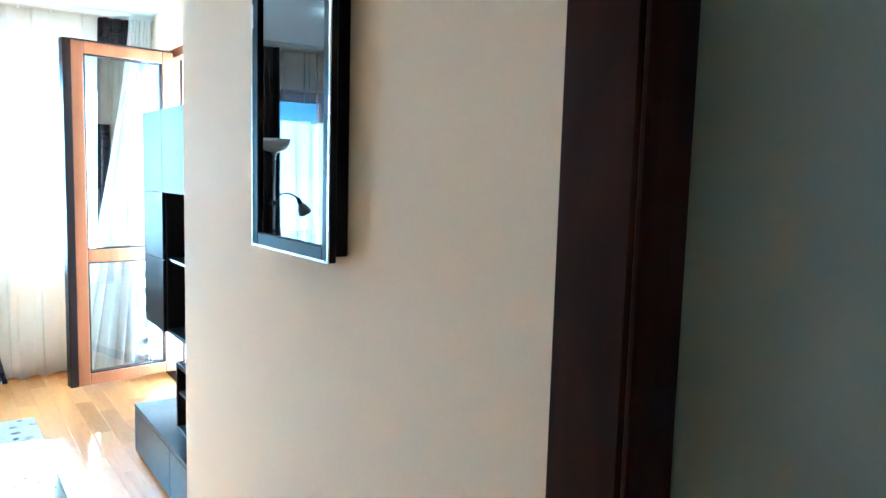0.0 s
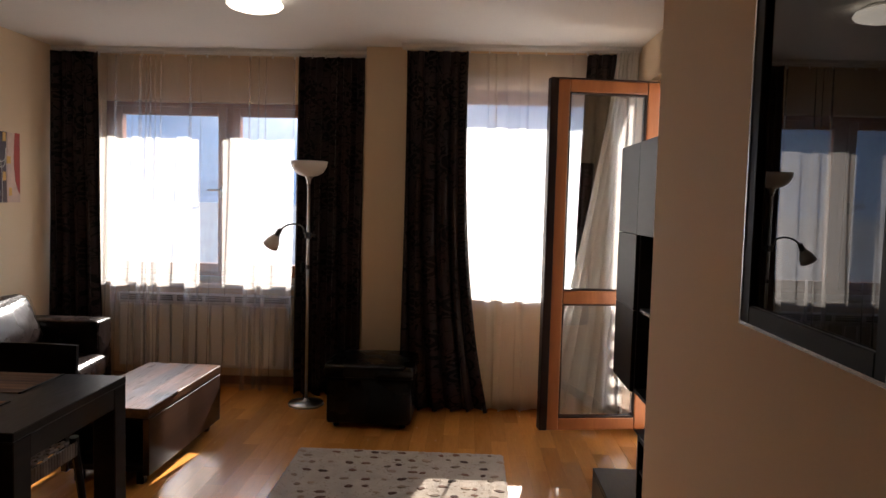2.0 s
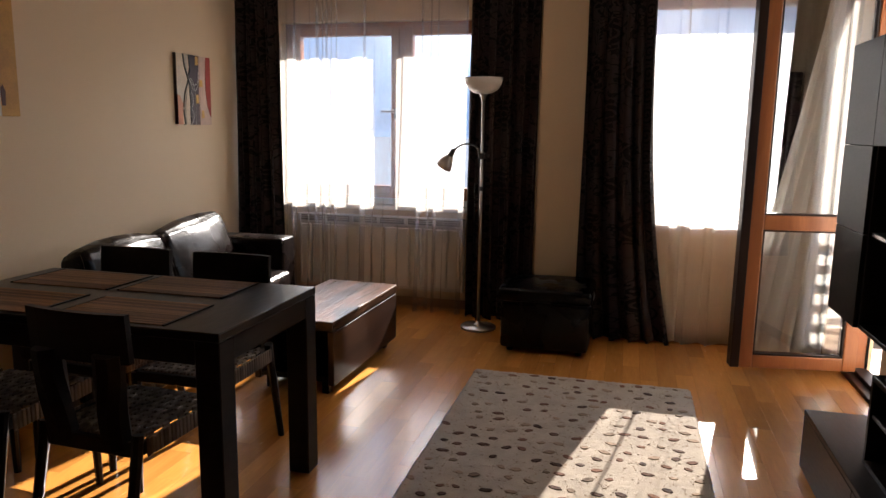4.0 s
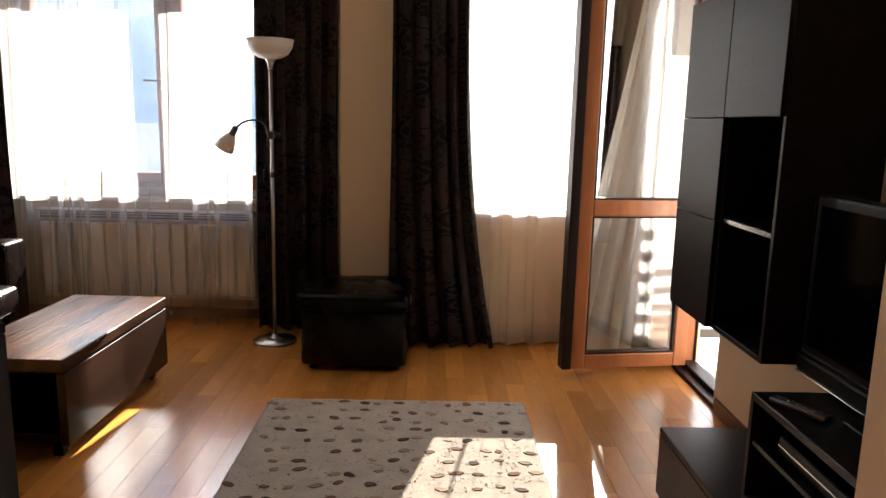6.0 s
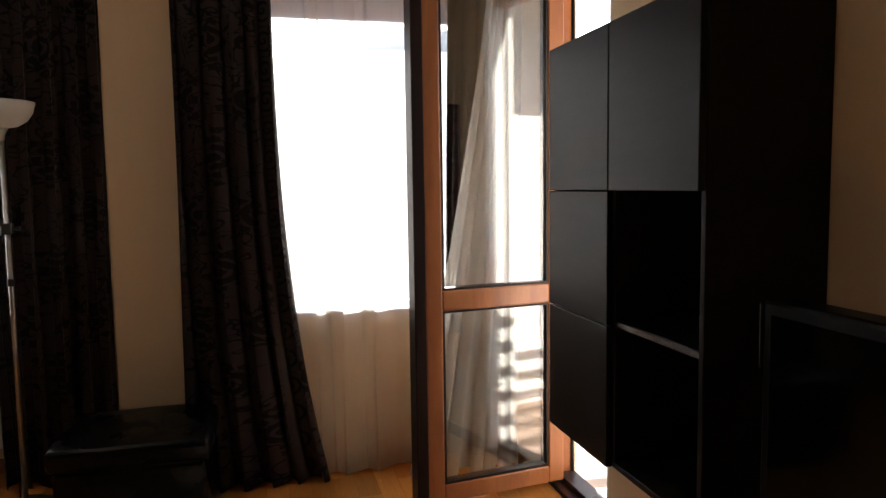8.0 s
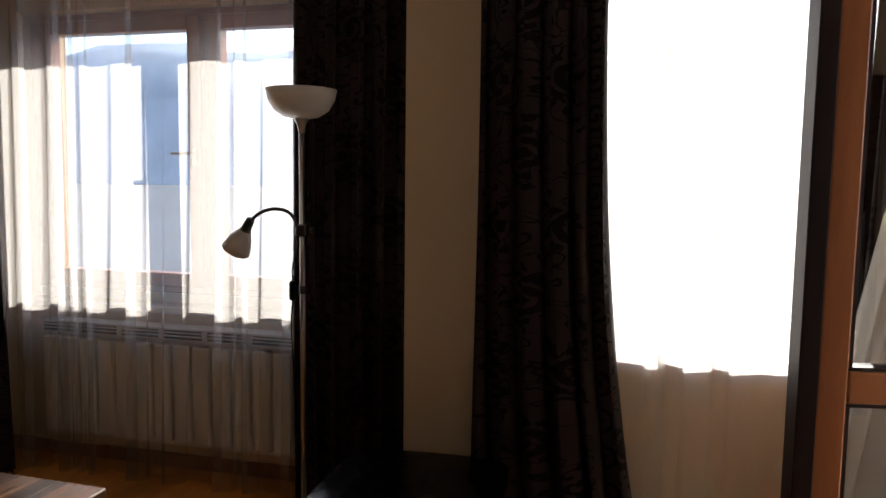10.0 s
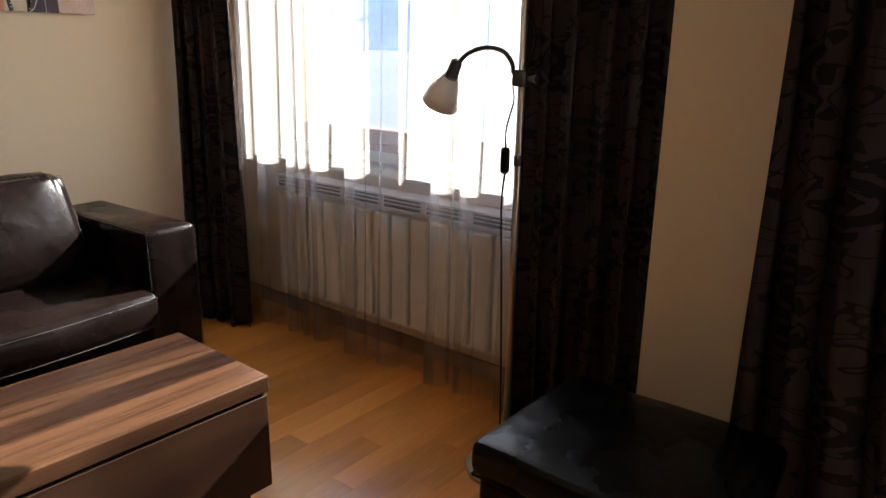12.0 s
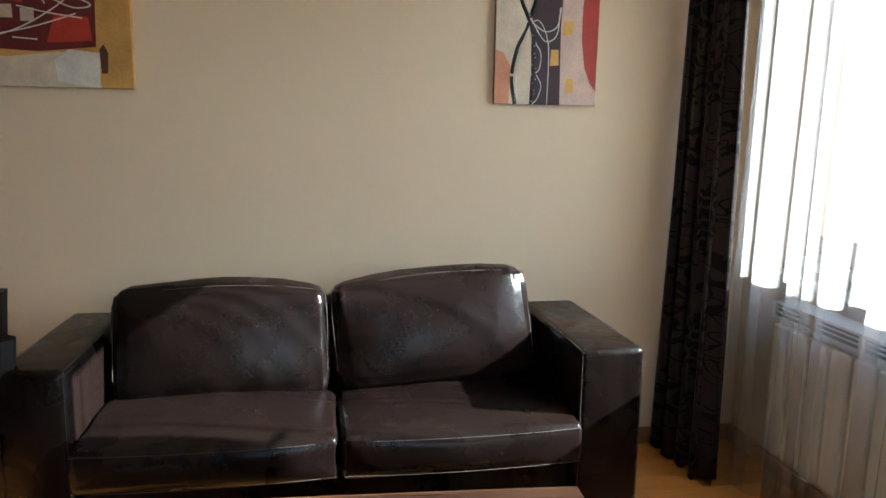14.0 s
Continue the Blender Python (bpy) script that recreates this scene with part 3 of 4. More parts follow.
ZT = H - 0.045
cloth("curtain", (-2.645, 5.90, -2.33), (-2.645, 5.87, -2.27), 0.012, ZT, 4, 0.062, M["damask"], "dark brown damask curtain drawn back beside the sofa", "curtain", 3, thick=0.002, flare=1.5)
cloth("curtain", (-0.835, 5.955, -0.345), (-0.815, 5.955, -0.345), 0.012, ZT, 5, 0.048, M["damask"], "dark brown damask curtain beside the pillar", "curtain", 5, thick=0.002, flare=2.0)
cloth("curtain", (-0.012, 5.66, 0.42), (0.005, 5.66, 0.60), 0.012, ZT, 5, 0.045, M["damask_border"], "dark brown damask curtain with scrolled border", "curtain", 8, thick=0.002, flare=3.0)
cloth("curtain", (1.23, 5.68, 1.50), (1.18, 5.68, 1.38), 0.012, ZT, 4, 0.03, M["damask"], "dark curtain drawn into the corner behind the door", "curtain", 9, thick=0.002)
cloth("sheer_curtain", (-2.36, 6.005, -0.88), (-2.38, 5.99, -0.89), 0.015, ZT, 9, 0.030, M["sheer"], "white sheer voile curtain across the wide window", "curtain", 12, uneven=1.0)
cloth("sheer_curtain", (0.36, 5.705, 1.34), (0.42, 5.69, 1.34), 0.015, ZT, 5, 0.020, M["sheer_dense"], "white sheer voile curtain across the second window", "curtain", 14, uneven=1.0)
cloth("sheer_curtain", (1.425, 5.60, 1.56), (0.97, 5.53, 1.50), 0.02, ZT, 6, 0.028, M["sheer_pulled"], "white sheer curtain pulled aside behind the open door", "curtain", 17, flare=1.2, uneven=0.5)
for a, b in (((XL, 5.92, H - 0.024), (-0.315, 6.04, H - 0.0005)), ((-0.05, 5.63, H - 0.024), (XR, 5.73, H - 0.0005))):
    r = tagged(part("curtain_rail", boxes((a, b), ((a[0], a[1] + 0.02, a[2] - 0.006), (b[0], a[1] + 0.03, a[2])), ((a[0], b[1] - 0.03, a[2] - 0.006), (b[0], b[1] - 0.02, a[2])), bevel=0.002), M["white"]), "white double curtain rail on the ceiling", "curtain rail")


# ---- radiator ----
def radiator():
    ob = base("radiator", "white panel radiator with a slotted top below the window", "radiator", m=pose(-2.26, 6.055, 0))
    W, z0, z1 = 1.36, 0.15, 0.66
    part("panel", box((0, 0.034, z0), (W, 0.09, z1), 0.006), M["white"], ob)
    for i in range(13):
        x = 0.015 + i * (W - 0.03) / 13
        part("rib", box((x + 0.008, 0, z0 + 0.025), (x + (W - 0.03) / 13 - 0.008, 0.036, z1 - 0.02), 0.006), M["white"], ob)
    part("grille_frame", boxes(((0, 0.004, z1), (W, 0.012, z1 + 0.008)), ((0, 0.004, z1 + 0.052), (W, 0.10, z1 + 0.06)), ((0, 0.004, z1), (0.02, 0.1, z1 + 0.06)), ((W - 0.02, 0.004, z1), (W, 0.1, z1 + 0.06)),
                               *[((k * W / 6 - 0.012, 0.004, z1), (k * W / 6 + 0.012, 0.012, z1 + 0.06)) for k in range(1, 6)]), M["white"], ob)
    for z in (z1 + 0.022, z1 + 0.038):
        part("slat", box((0.02, 0.006, z), (W - 0.02, 0.012, z + 0.004)), M["white"], ob)
    # black sheet paints the shade inside the grille slots
    part("slot_back", box((0.01, 0.016, z1), (W - 0.01, 0.03, z1 + 0.051)), M["black"], ob, "black sheet standing in for the shade in the grille slots")
    for x in (0.2, W - 0.2):
        part("bracket", box((x - 0.02, 0.09, z0 + 0.1), (x + 0.02, 0.134, z1 - 0.05)), M["white"], ob)


radiator()


# ---- sofa ----
def cushion(size, bevel, puff, seed, pucker=0.0):
    """A stuffed block: x deep, y wide, z high, with bulged and dented faces."""
    sx, sy, sz = size
    bm = bmesh.new()
    bmesh.ops.create_cube(bm, size=1)
    bmesh.ops.scale(bm, vec=size, verts=bm.verts)
    bmesh.ops.bevel(bm, geom=bm.edges[:], offset=bevel, segments=3, affect='EDGES', profile=0.55)
    bmesh.ops.subdivide_edges(bm, edges=bm.edges[:], cuts=5, use_grid_fill=True)
    for v in bm.verts:
        c = v.co
        fx, fy, fz = 1 - min(1, abs(2 * c.x / sx)) ** 2, 1 - min(1, abs(2 * c.y / sy)) ** 2, 1 - min(1, abs(2 * c.z / sz)) ** 2
        d = 0.006 * noise.noise(c * 9 + Vector((seed, 0, 0))) + 0.010 * noise.noise(c * 3.2 + Vector((0, seed, 0)))
        if pucker:
            near = max(0.0, 2 * c.z / sz) ** 2
            c.x += pucker * near * noise.noise(Vector((seed * 3.1, c.y * 22, c.z * 4)))
        c.x += math.copysign(puff * fy * fz, c.x) * (1 - fx) + d
        c.z += math.copysign(puff * fx * fy, c.z) * (1 - fz) + d
        c.y += math.copysign(puff * 0.3 * fx * fz, c.y) * (1 - fy)
    return bm


def sofa():
    s = base("sofa", "dark brown leather two-seat sofa with pale stitching", "sofa", m=pose(-2.655, 4.49, 0, 0, 0, 2.2))
    ya, aw = 0.93, 0.185
    lt = M["leather"]
    for sg in (-1, 1):
        y0, y1 = sorted((sg * ya + (0.028 if sg > 0 else 0), sg * (ya - aw)))
        arm = part("arm", box((0.02, y0, 0.055), (0.69, y1, 0.635), 0.022, 3), lt, s, smooth=True)
        e = 0.006
        for yy in (y0 + e, y1 - e):
            part("stitching", tube(smooth_line([(0.10, yy, 0.628), (0.64, yy, 0.630), (0.684, yy, 0.612), (0.688, yy, 0.56), (0.688, yy, 0.09)]), 0.0008, 5), M["thread"], arm, "pale contrast stitching")
        part("stitching", tube([(0.675, y0 + 0.012, 0.632), (0.675, y1 - 0.012, 0.632)], 0.0008, 5), M["thread"], arm, "pale contrast stitching")
    part("back_frame", box((0.0, -ya + aw, 0.055), (0.20, ya - aw, 0.60), 0.02, 2), lt, s, smooth=True)
    part("seat_frame", box((0.10, -ya + aw, 0.055), (0.655, ya - aw, 0.285), 0.015, 2), lt, s, smooth=True)
    inner = ya - aw
    for sg, k in ((-1, 0), (1, 1)):
        w = inner - 0.006
        cy = sg * inner / 2
        c = cushion((0.56, w, 0.135), 0.03, 0.022, 3 + k)
        bmesh.ops.translate(c, vec=(0.47, cy, 0.352), verts=c.verts)
        seat = part("seat_cushion", c, lt, s, smooth=True)
        xa = 0.748
        for z in (0.405, 0.298):
            part("piping", tube(smooth_line([(0.25, cy - w / 2 + 0.012, z), (0.70, cy - w / 2 + 0.010, z), (xa, cy - w / 2 + 0.05, z), (xa + 0.02, cy, z + 0.002), (xa, cy + w / 2 - 0.05, z), (0.70, cy + w / 2 - 0.010, z), (0.25, cy + w / 2 - 0.012, z)], 5), 0.0009, 5), M["thread"], seat, "pale contrast stitching")
        c = cushion((0.17, w - 0.03, 0.385), 0.062, 0.040, 8 + k, 0.030)
        tilt = Matrix.Rotation(radians(-15), 4, 'Y')
        lean = Matrix.Rotation(radians(5.0 if k else 0.6), 4, 'X')
        bmesh.ops.transform(c, matrix=Matrix.Translation((0.255, cy - 0.03 * k, 0.562 + 0.03 * k)) @ lean @ tilt, verts=c.verts)
        back = part("back_cushion", c, lt, s, smooth=True)
        mt = Matrix.Translation((0.255, cy - 0.03 * k, 0.562 + 0.03 * k)) @ lean @ tilt
        hw = (w - 0.03) / 2
        part("piping", tube([mt @ Vector(p) for p in smooth_line([(0.078, -hw + 0.01, -0.1), (0.078, -hw + 0.012, 0.14), (0.07, -hw + 0.05, 0.180), (0.075, 0, 0.200), (0.07, hw - 0.05, 0.180), (0.078, hw - 0.012, 0.14), (0.078, hw - 0.01, -0.1)], 6)], 0.0010, 5), M["thread"], back, "pale contrast stitching")
    for x in (0.08, 0.60):
        for y in (-ya + 0.08, ya - 0.08):
            part("foot", lathe([(0.022, 0.0), (0.026, 0.055)], 12), M["black"], s).location = (x, y, 0)


sofa()


# ---- coffee table ----
def coffee_table():
    t = base("coffee_table", "low walnut-striped coffee table with a lower shelf", "table", m=pose(-1.36, 4.625, 0, 0, 0, -1.5))
    w, l, h = 0.235, 0.49, 0.41
    part("tabletop", box((-w, -l, h - 0.05), (w, l, h), 0.004), M["walnut"], t)
    for sg in (-1, 1):
        x0, x1 = sorted((sg * (w - 0.002), sg * (w - 0.036)))
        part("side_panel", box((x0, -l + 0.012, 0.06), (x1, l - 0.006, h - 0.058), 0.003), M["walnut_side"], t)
    part("spacer", box((-w + 0.01, -l + 0.015, h - 0.059), (w - 0.01, l - 0.015, h - 0.05)), M["black"], t)
    part("shelf", box((-w + 0.037, -l + 0.02, 0.075), (w - 0.037, l - 0.02, 0.105), 0.003), M["wenge"], t)
    part("divider", box((-w + 0.037, -0.02, 0.106), (w - 0.037, 0.02, h - 0.06)), M["wenge"], t)
    for x in (-w + 0.05, w - 0.09):
        for y in (-l + 0.05, l - 0.09):
            part("foot", box((x, y, 0), (x + 0.04, y + 0.04, 0.074), 0.003), M["black"], t)


coffee_table()


# ---- ottoman ----
def ottoman():
    o = base("ottoman", "black leather cube ottoman standing before the pillar", "ottoman", m=pose(-0.17, 5.424, 0, 0, 0, -1))
    part("body", box((-0.275, -0.239, 0.03), (0.275, 0.239, 0.335), 0.022, 3), M["black_leather"], o, smooth=True)
    c = cushion((0.58, 0.498, 0.09), 0.028, 0.012, 21)
    bmesh.ops.translate(c, vec=(0, 0, 0.378), verts=c.verts)
    top = part("lid", c, M["black_leather"], o, smooth=True)
    part("seam", tube([(-0.282, -0.246, 0.335), (0.282, -0.246, 0.335), (0.282, 0.246, 0.335), (-0.282, 0.246, 0.335), (-0.282, -0.246, 0.335)], 0.004, 6), M["black"], top)
    for x in (-0.22, 0.22):
        for y in (-0.17, 0.17):
            part("foot", lathe([(0.02, 0), (0.024, 0.03)], 12), M["black"], o).location = (x, y, 0)


ottoman()


# ---- floor lamp ----
def floor_lamp():
    f = base("floor_lamp", "steel uplighter floor lamp with a reading arm", "lamp", m=pose(-0.692, 5.692, 0))
    part("base_plate", lathe([(0.125, 0), (0.128, 0.008), (0.122, 0.018), (0.05, 0.030), (0.02, 0.036), (0.012, 0.05)], 40), M["steel"], f, smooth=True)
    part("pole", tube([(0, 0, 0.03), (0, 0, 1.625)], 0.0105, 14), M["steel"], f, smooth=True)
    part("joint", tube([(0, 0, 0.98), (0, 0, 1.01)], 0.013, 14), M["dark_steel"], f, smooth=True)
    part("socket", lathe([(0.012, 1.60), (0.016, 1.63), (0.030, 1.655), (0.05, 1.672)], 24), M["steel"], f, smooth=True).location = (0, 0, -0.016)
    part("bowl", lathe([(0.03, 1.655), (0.065, 1.662), (0.10, 1.685), (0.122, 1.72), (0.132, 1.762), (0.127, 1.763), (0.117, 1.724), (0.096, 1.692), (0.06, 1.670), (0.02, 1.664)], 44), M["opal"], f, "white frosted glass bowl", smooth=True).location = (0, 0, -0.016)
    cl = part("clamp", boxes(((-0.022, -0.02, 1.20), (0.022, 0.02, 1.245)), bevel=0.005), M["dark_steel"], f)
    part("knob", tube([(0.022, 0, 1.222), (0.048, 0, 1.222)], [0.006, 0.011], 12), M["dark_steel"], cl)
    arm = smooth_line([(-0.02, -0.012, 1.235), (-0.024, -0.015, 1.262), (-0.050, -0.022, 1.293), (-0.100, -0.032, 1.302), (-0.15, -0.04, 1.288), (-0.182, -0.046, 1.262), (-0.190, -0.048, 1.25)], 7)
    part("arm", tube(arm, 0.0068, 10), M["dark_steel"], f, "black gooseneck arm", smooth=True)
    turn = Matrix.Translation((-0.188, -0.048, 1.262)) @ Matrix.Rotation(radians(32), 4, 'Y') @ Matrix.Rotation(radians(8), 4, 'X')
    c = lathe([(0.010, 0.005), (0.017, -0.002), (0.019, -0.045), (0.023, -0.050)], 20)
    bmesh.ops.transform(c, matrix=turn, verts=c.verts)
    cap = part("shade_holder", c, M["dark_steel"], f, smooth=True)
    c = lathe([(0.020, -0.046), (0.030, -0.066), (0.047, -0.10), (0.056, -0.145), (0.053, -0.145), (0.044, -0.10), (0.026, -0.066), (0.012, -0.052)], 30)
    bmesh.ops.transform(c, matrix=turn, verts=c.verts)
    part("shade", c, M["opal"], f, "small white glass shade", smooth=True)
    cord = smooth_line([(-0.02, -0.012, 1.20), (-0.012, -0.016, 1.16), (-0.034, -0.016, 1.08), (-0.032, -0.016, 1.02)], 6)
    w = part("cord", tube(cord, 0.003, 6), M["black"], f)
    part("switch", box((-0.046, -0.028, 0.955), (-0.020, -0.006, 1.03), 0.006), M["black"], w, "black inline switch")
    part("cord", tube(smooth_line([(-0.033, -0.016, 0.957), (-0.04, -0.016, 0.85), (-0.03, -0.014, 0.6), (-0.02, -0.012, 0.3), (-0.016, -0.01, 0.04)], 6), 0.003, 6), M["black"], f)
    part("cord", tube(smooth_line([(0.012, 0, 1.25), (0.034, 0, 1.30), (0.036, 0, 1.35), (0.010, 0, 1.40)], 6), 0.0028, 6), M["black"], f)


floor_lamp()


# ---- rug ----
def rug():
    x0, x1, y0, y1 = -0.52, 0.685, 2.95, 4.785
    r = base("rug", "pale grey rug with scattered brown pebble spots", "rug", m=pose((x0 + x1) / 2, (y0 + y1) / 2, 0))
    rnd = random.Random(4)
    bm = bmesh.new()
    nx, ny = 110, 170
    w, l = x1 - x0, y1 - y0
    vs = [[bm.verts.new((w * (i / nx - 0.5) + (0.004 * rnd.uniform(-1, 1)), l * (j / ny - 0.5) + 0.004 * rnd.uniform(-1, 1),
                         (0.001 if i in (0, nx) or j in (0, ny) else 0.012 + 0.0025 * rnd.random()))) for j in range(ny + 1)] for i in range(nx + 1)]
    for i in range(nx):
        for j in range(ny):
            bm.faces.new((vs[i][j], vs[i + 1][j], vs[i + 1][j + 1], vs[i][j + 1]))
    part("pile_field", bm, M["rug"], r, smooth=True)
    shapes = []
    for _ in range(28):
        bm = bmesh.new()
        a, b = rnd.uniform(0.014, 0.031), rnd.uniform(0.010, 0.019)
        ring = []
        for k in range(14):
            t = 2 * math.pi * k / 14
            q = 1 + rnd.uniform(-0.16, 0.16)
            ring.append((a * q * math.cos(t), b * q * math.sin(t)))
        lo = [bm.verts.new((x, y, 0.0)) for x, y in ring]
        hi = [bm.verts.new((0.84 * x, 0.84 * y, 0.0062)) for x, y in ring]
        for k in range(14):
            bm.faces.new((lo[k], lo[(k + 1) % 14], hi[(k + 1) % 14], hi[k]))
        bm.faces.new(hi)
        shapes.append(mesh_of("spot", bm, M[rnd.choice(("rug_dot", "rug_dot", "rug_dot_pale"))]))
    rows = int(l / 0.095)
    for j in range(rows):
        for i in range(12):
            if rnd.random() < 0.12:
                continue
            ob = new("spot", rnd.choice(shapes))
            ob.parent = r
            ob.location = (-w / 2 + 0.05 + (i + 0.5 * (j % 2)) * (w - 0.10) / 11.5 + rnd.uniform(-0.025, 0.025), -l / 2 + 0.05 + j * (l - 0.10) / (rows - 1) + rnd.uniform(-0.022, 0.022), 0.010)
            ob.rotation_euler.z = rnd.uniform(-0.6, 0.6)
    fleck = bmesh.new()
    for _ in range(1500):
        cx, cy, a, b = rnd.uniform(-w / 2 + 0.02, w / 2 - 0.02), rnd.uniform(-l / 2 + 0.02, l / 2 - 0.02), rnd.uniform(0.002, 0.007), rnd.uniform(0.0015, 0.004)
        vs = [fleck.verts.new((cx + a * p, cy + b * q, 0.0152)) for p, q in ((-1, 0), (-0.3, -1), (0.6, -0.8), (1, 0.1), (0.3, 1), (-0.6, 0.7))]
        tip = fleck.verts.new((cx, cy, 0.0172))
        for k in range(6):
            fleck.faces.new((vs[k], vs[(k + 1) % 6], tip))
    tagged(part("fleck", fleck, M["rug_dot_pale"], r, "scattered faint brown flecks"), kind="stuff")


rug()


# ---- dining table, mats, chairs ----
def dining_table():
    t = base("dining_table", "black-brown rectangular dining table with thick corner legs", "table", m=pose(-1.535, 3.065, 0))
    hx, hy, h = 0.63, 0.355, 0.765
    part("tabletop", box((-hx, -hy, h - 0.03), (hx, hy, h), 0.003), M["wenge"], t)
    for a, b in (((-hx + 0.09, -hy + 0.004, h - 0.11), (hx - 0.09, -hy + 0.03, h - 0.031)), ((-hx + 0.09, hy - 0.03, h - 0.11), (hx - 0.09, hy - 0.004, h - 0.031)),
                 ((-hx + 0.004, -hy + 0.09, h - 0.11), (-hx + 0.03, hy - 0.09, h - 0.031)), ((hx - 0.03, -hy + 0.09, h - 0.11), (hx - 0.004, hy - 0.09, h - 0.031))):
        part("apron", box(a, b, 0.002), M["wenge"], t)
    for sx in (-1, 1):
        for sy in (-1, 1):
            x, y = sx * (hx - 0.045), sy * (hy - 0.045)
            part("leg", box((x - 0.044, y - 0.044, 0), (x + 0.044, y + 0.044, h - 0.031), 0.003), M["wenge_z"], t)


dining_table()


def placemat(x, y):
    m = base("placemat", "brown woven bamboo placemat on the dining table", "placemat", "mats on the dining table", pose(x, y, 0.7655))
    bm = bmesh.new()
    for k in range(28):
        yy = -0.14 + 0.01 * k
        box((-0.225, yy + 0.0008, 0), (0.225, yy + 0.0092, 0.004), 0.001, bm=bm)
    part("reeds", bm, M["mat"], m)
    for x0 in (-0.228, 0.218):
        part("binding", box((x0, -0.142, 0.0), (x0 + 0.01, 0.142, 0.0055), 0.001), M["black"], m, "dark cloth binding")


for x, y in ((-1.86, 3.25), (-1.37, 3.26), (-1.34, 2.875), (-1.86, 2.875)):
    placemat(x, y)


def dining_chair(m):
    c = base("dining_chair", "black wooden dining chair with a woven cord seat", "chair", "chairs round the dining table", m)
    k = M["wenge_z"]
    # the chair faces +y, its back is at y = 0
    for sg in (-1, 1):
        x = sg * 0.165
        part("rear_leg", tube([(sg * 0.185, -0.09, 0.0), (sg * 0.18, -0.01, 0.40), (sg * 0.18, 0.0, 0.46)], [0.014, 0.019, 0.019], 8), k, c)
        part("front_leg", tube([(sg * 0.19, 0.41, 0.0), (sg * 0.185, 0.40, 0.43)], [0.014, 0.02], 8), k, c)
        part("seat_rail", box((sg * 0.185 - 0.012, 0.0, 0.395), (sg * 0.185 + 0.012, 0.40, 0.435), 0.003), k, c)
        part("slat", tube(smooth_line([(x * 0.62, 0.0, 0.42), (x * 0.66, -0.022, 0.56), (x * 0.70, -0.032, 0.72)], 5), 0.046, 8), k, c)
    part("seat_rail", box((-0.18, 0.39, 0.395), (0.18, 0.415, 0.435), 0.003), k, c)
    part("seat_rail", box((-0.18, -0.012, 0.385), (0.18, 0.014, 0.435), 0.003), k, c)
    top = bmesh.new()
    for i in range(8):
        a, b = -0.185 + 0.37 * i / 8, -0.185 + 0.37 * (i + 1) / 8
        ya, yb = -0.045 + 1.0 * (a * a) * 0.6, -0.045 + 1.0 * (b * b) * 0.6
        vs = [top.verts.new(p) for p in ((a, ya, 0.69), (b, yb, 0.69), (b, yb + 0.022, 0.69), (a, ya + 0.022, 0.69), (a, ya - 0.012, 0.845), (b, yb - 0.012, 0.845), (b, yb + 0.010, 0.845), (a, ya + 0.010, 0.845))]
        for f in ((0, 1, 5, 4), (2, 3, 7, 6), (4, 5, 6, 7), (0, 3, 2, 1), (0, 4, 7, 3), (1, 2, 6, 5)):
            top.faces.new([vs[q] for q in f])
    bmesh.ops.remove_doubles(top, verts=top.verts, dist=0.0005)
    part("backrest", top, k, c)
    weave = bmesh.new()
    for i in range(20):
        x0 = -0.17 + i * 0.017
        for j in range(10):
            y0 = 0.012 + j * 0.038
            dz = 0.004 if (i + j) % 2 else 0.0
            box((x0 + 0.001, y0 + 0.001, 0.428 + dz), (x0 + 0.016, y0 + 0.037, 0.442 + dz), 0.003, bm=weave)
    tagged(part("seat", weave, M["cord"], c, "brown woven cord seat"), kind="stuff")
    side = bmesh.new()
    for sg in (-1, 1):
        for j in range(20):
            y0 = 0.014 + j * 0.0188
            box((sg * 0.199 - 0.004, y0, 0.385), (sg * 0.199 + 0.004, y0 + 0.0175, 0.446), 0.003, bm=side)
    tagged(part("seat_wrap", side, M["cord"], c, "brown woven cord seat edge"), kind="stuff")
    return c


first = dining_chair(pose(-1.30, 2.60, 0, 0, 0, -3))
for x, y, rz in ((-1.84, 2.62, 2), (-1.375, 3.555, 180), (-1.86, 3.555, 178)):
    copy_thing(first, pose(x, y, 0, 0, 0, rz))


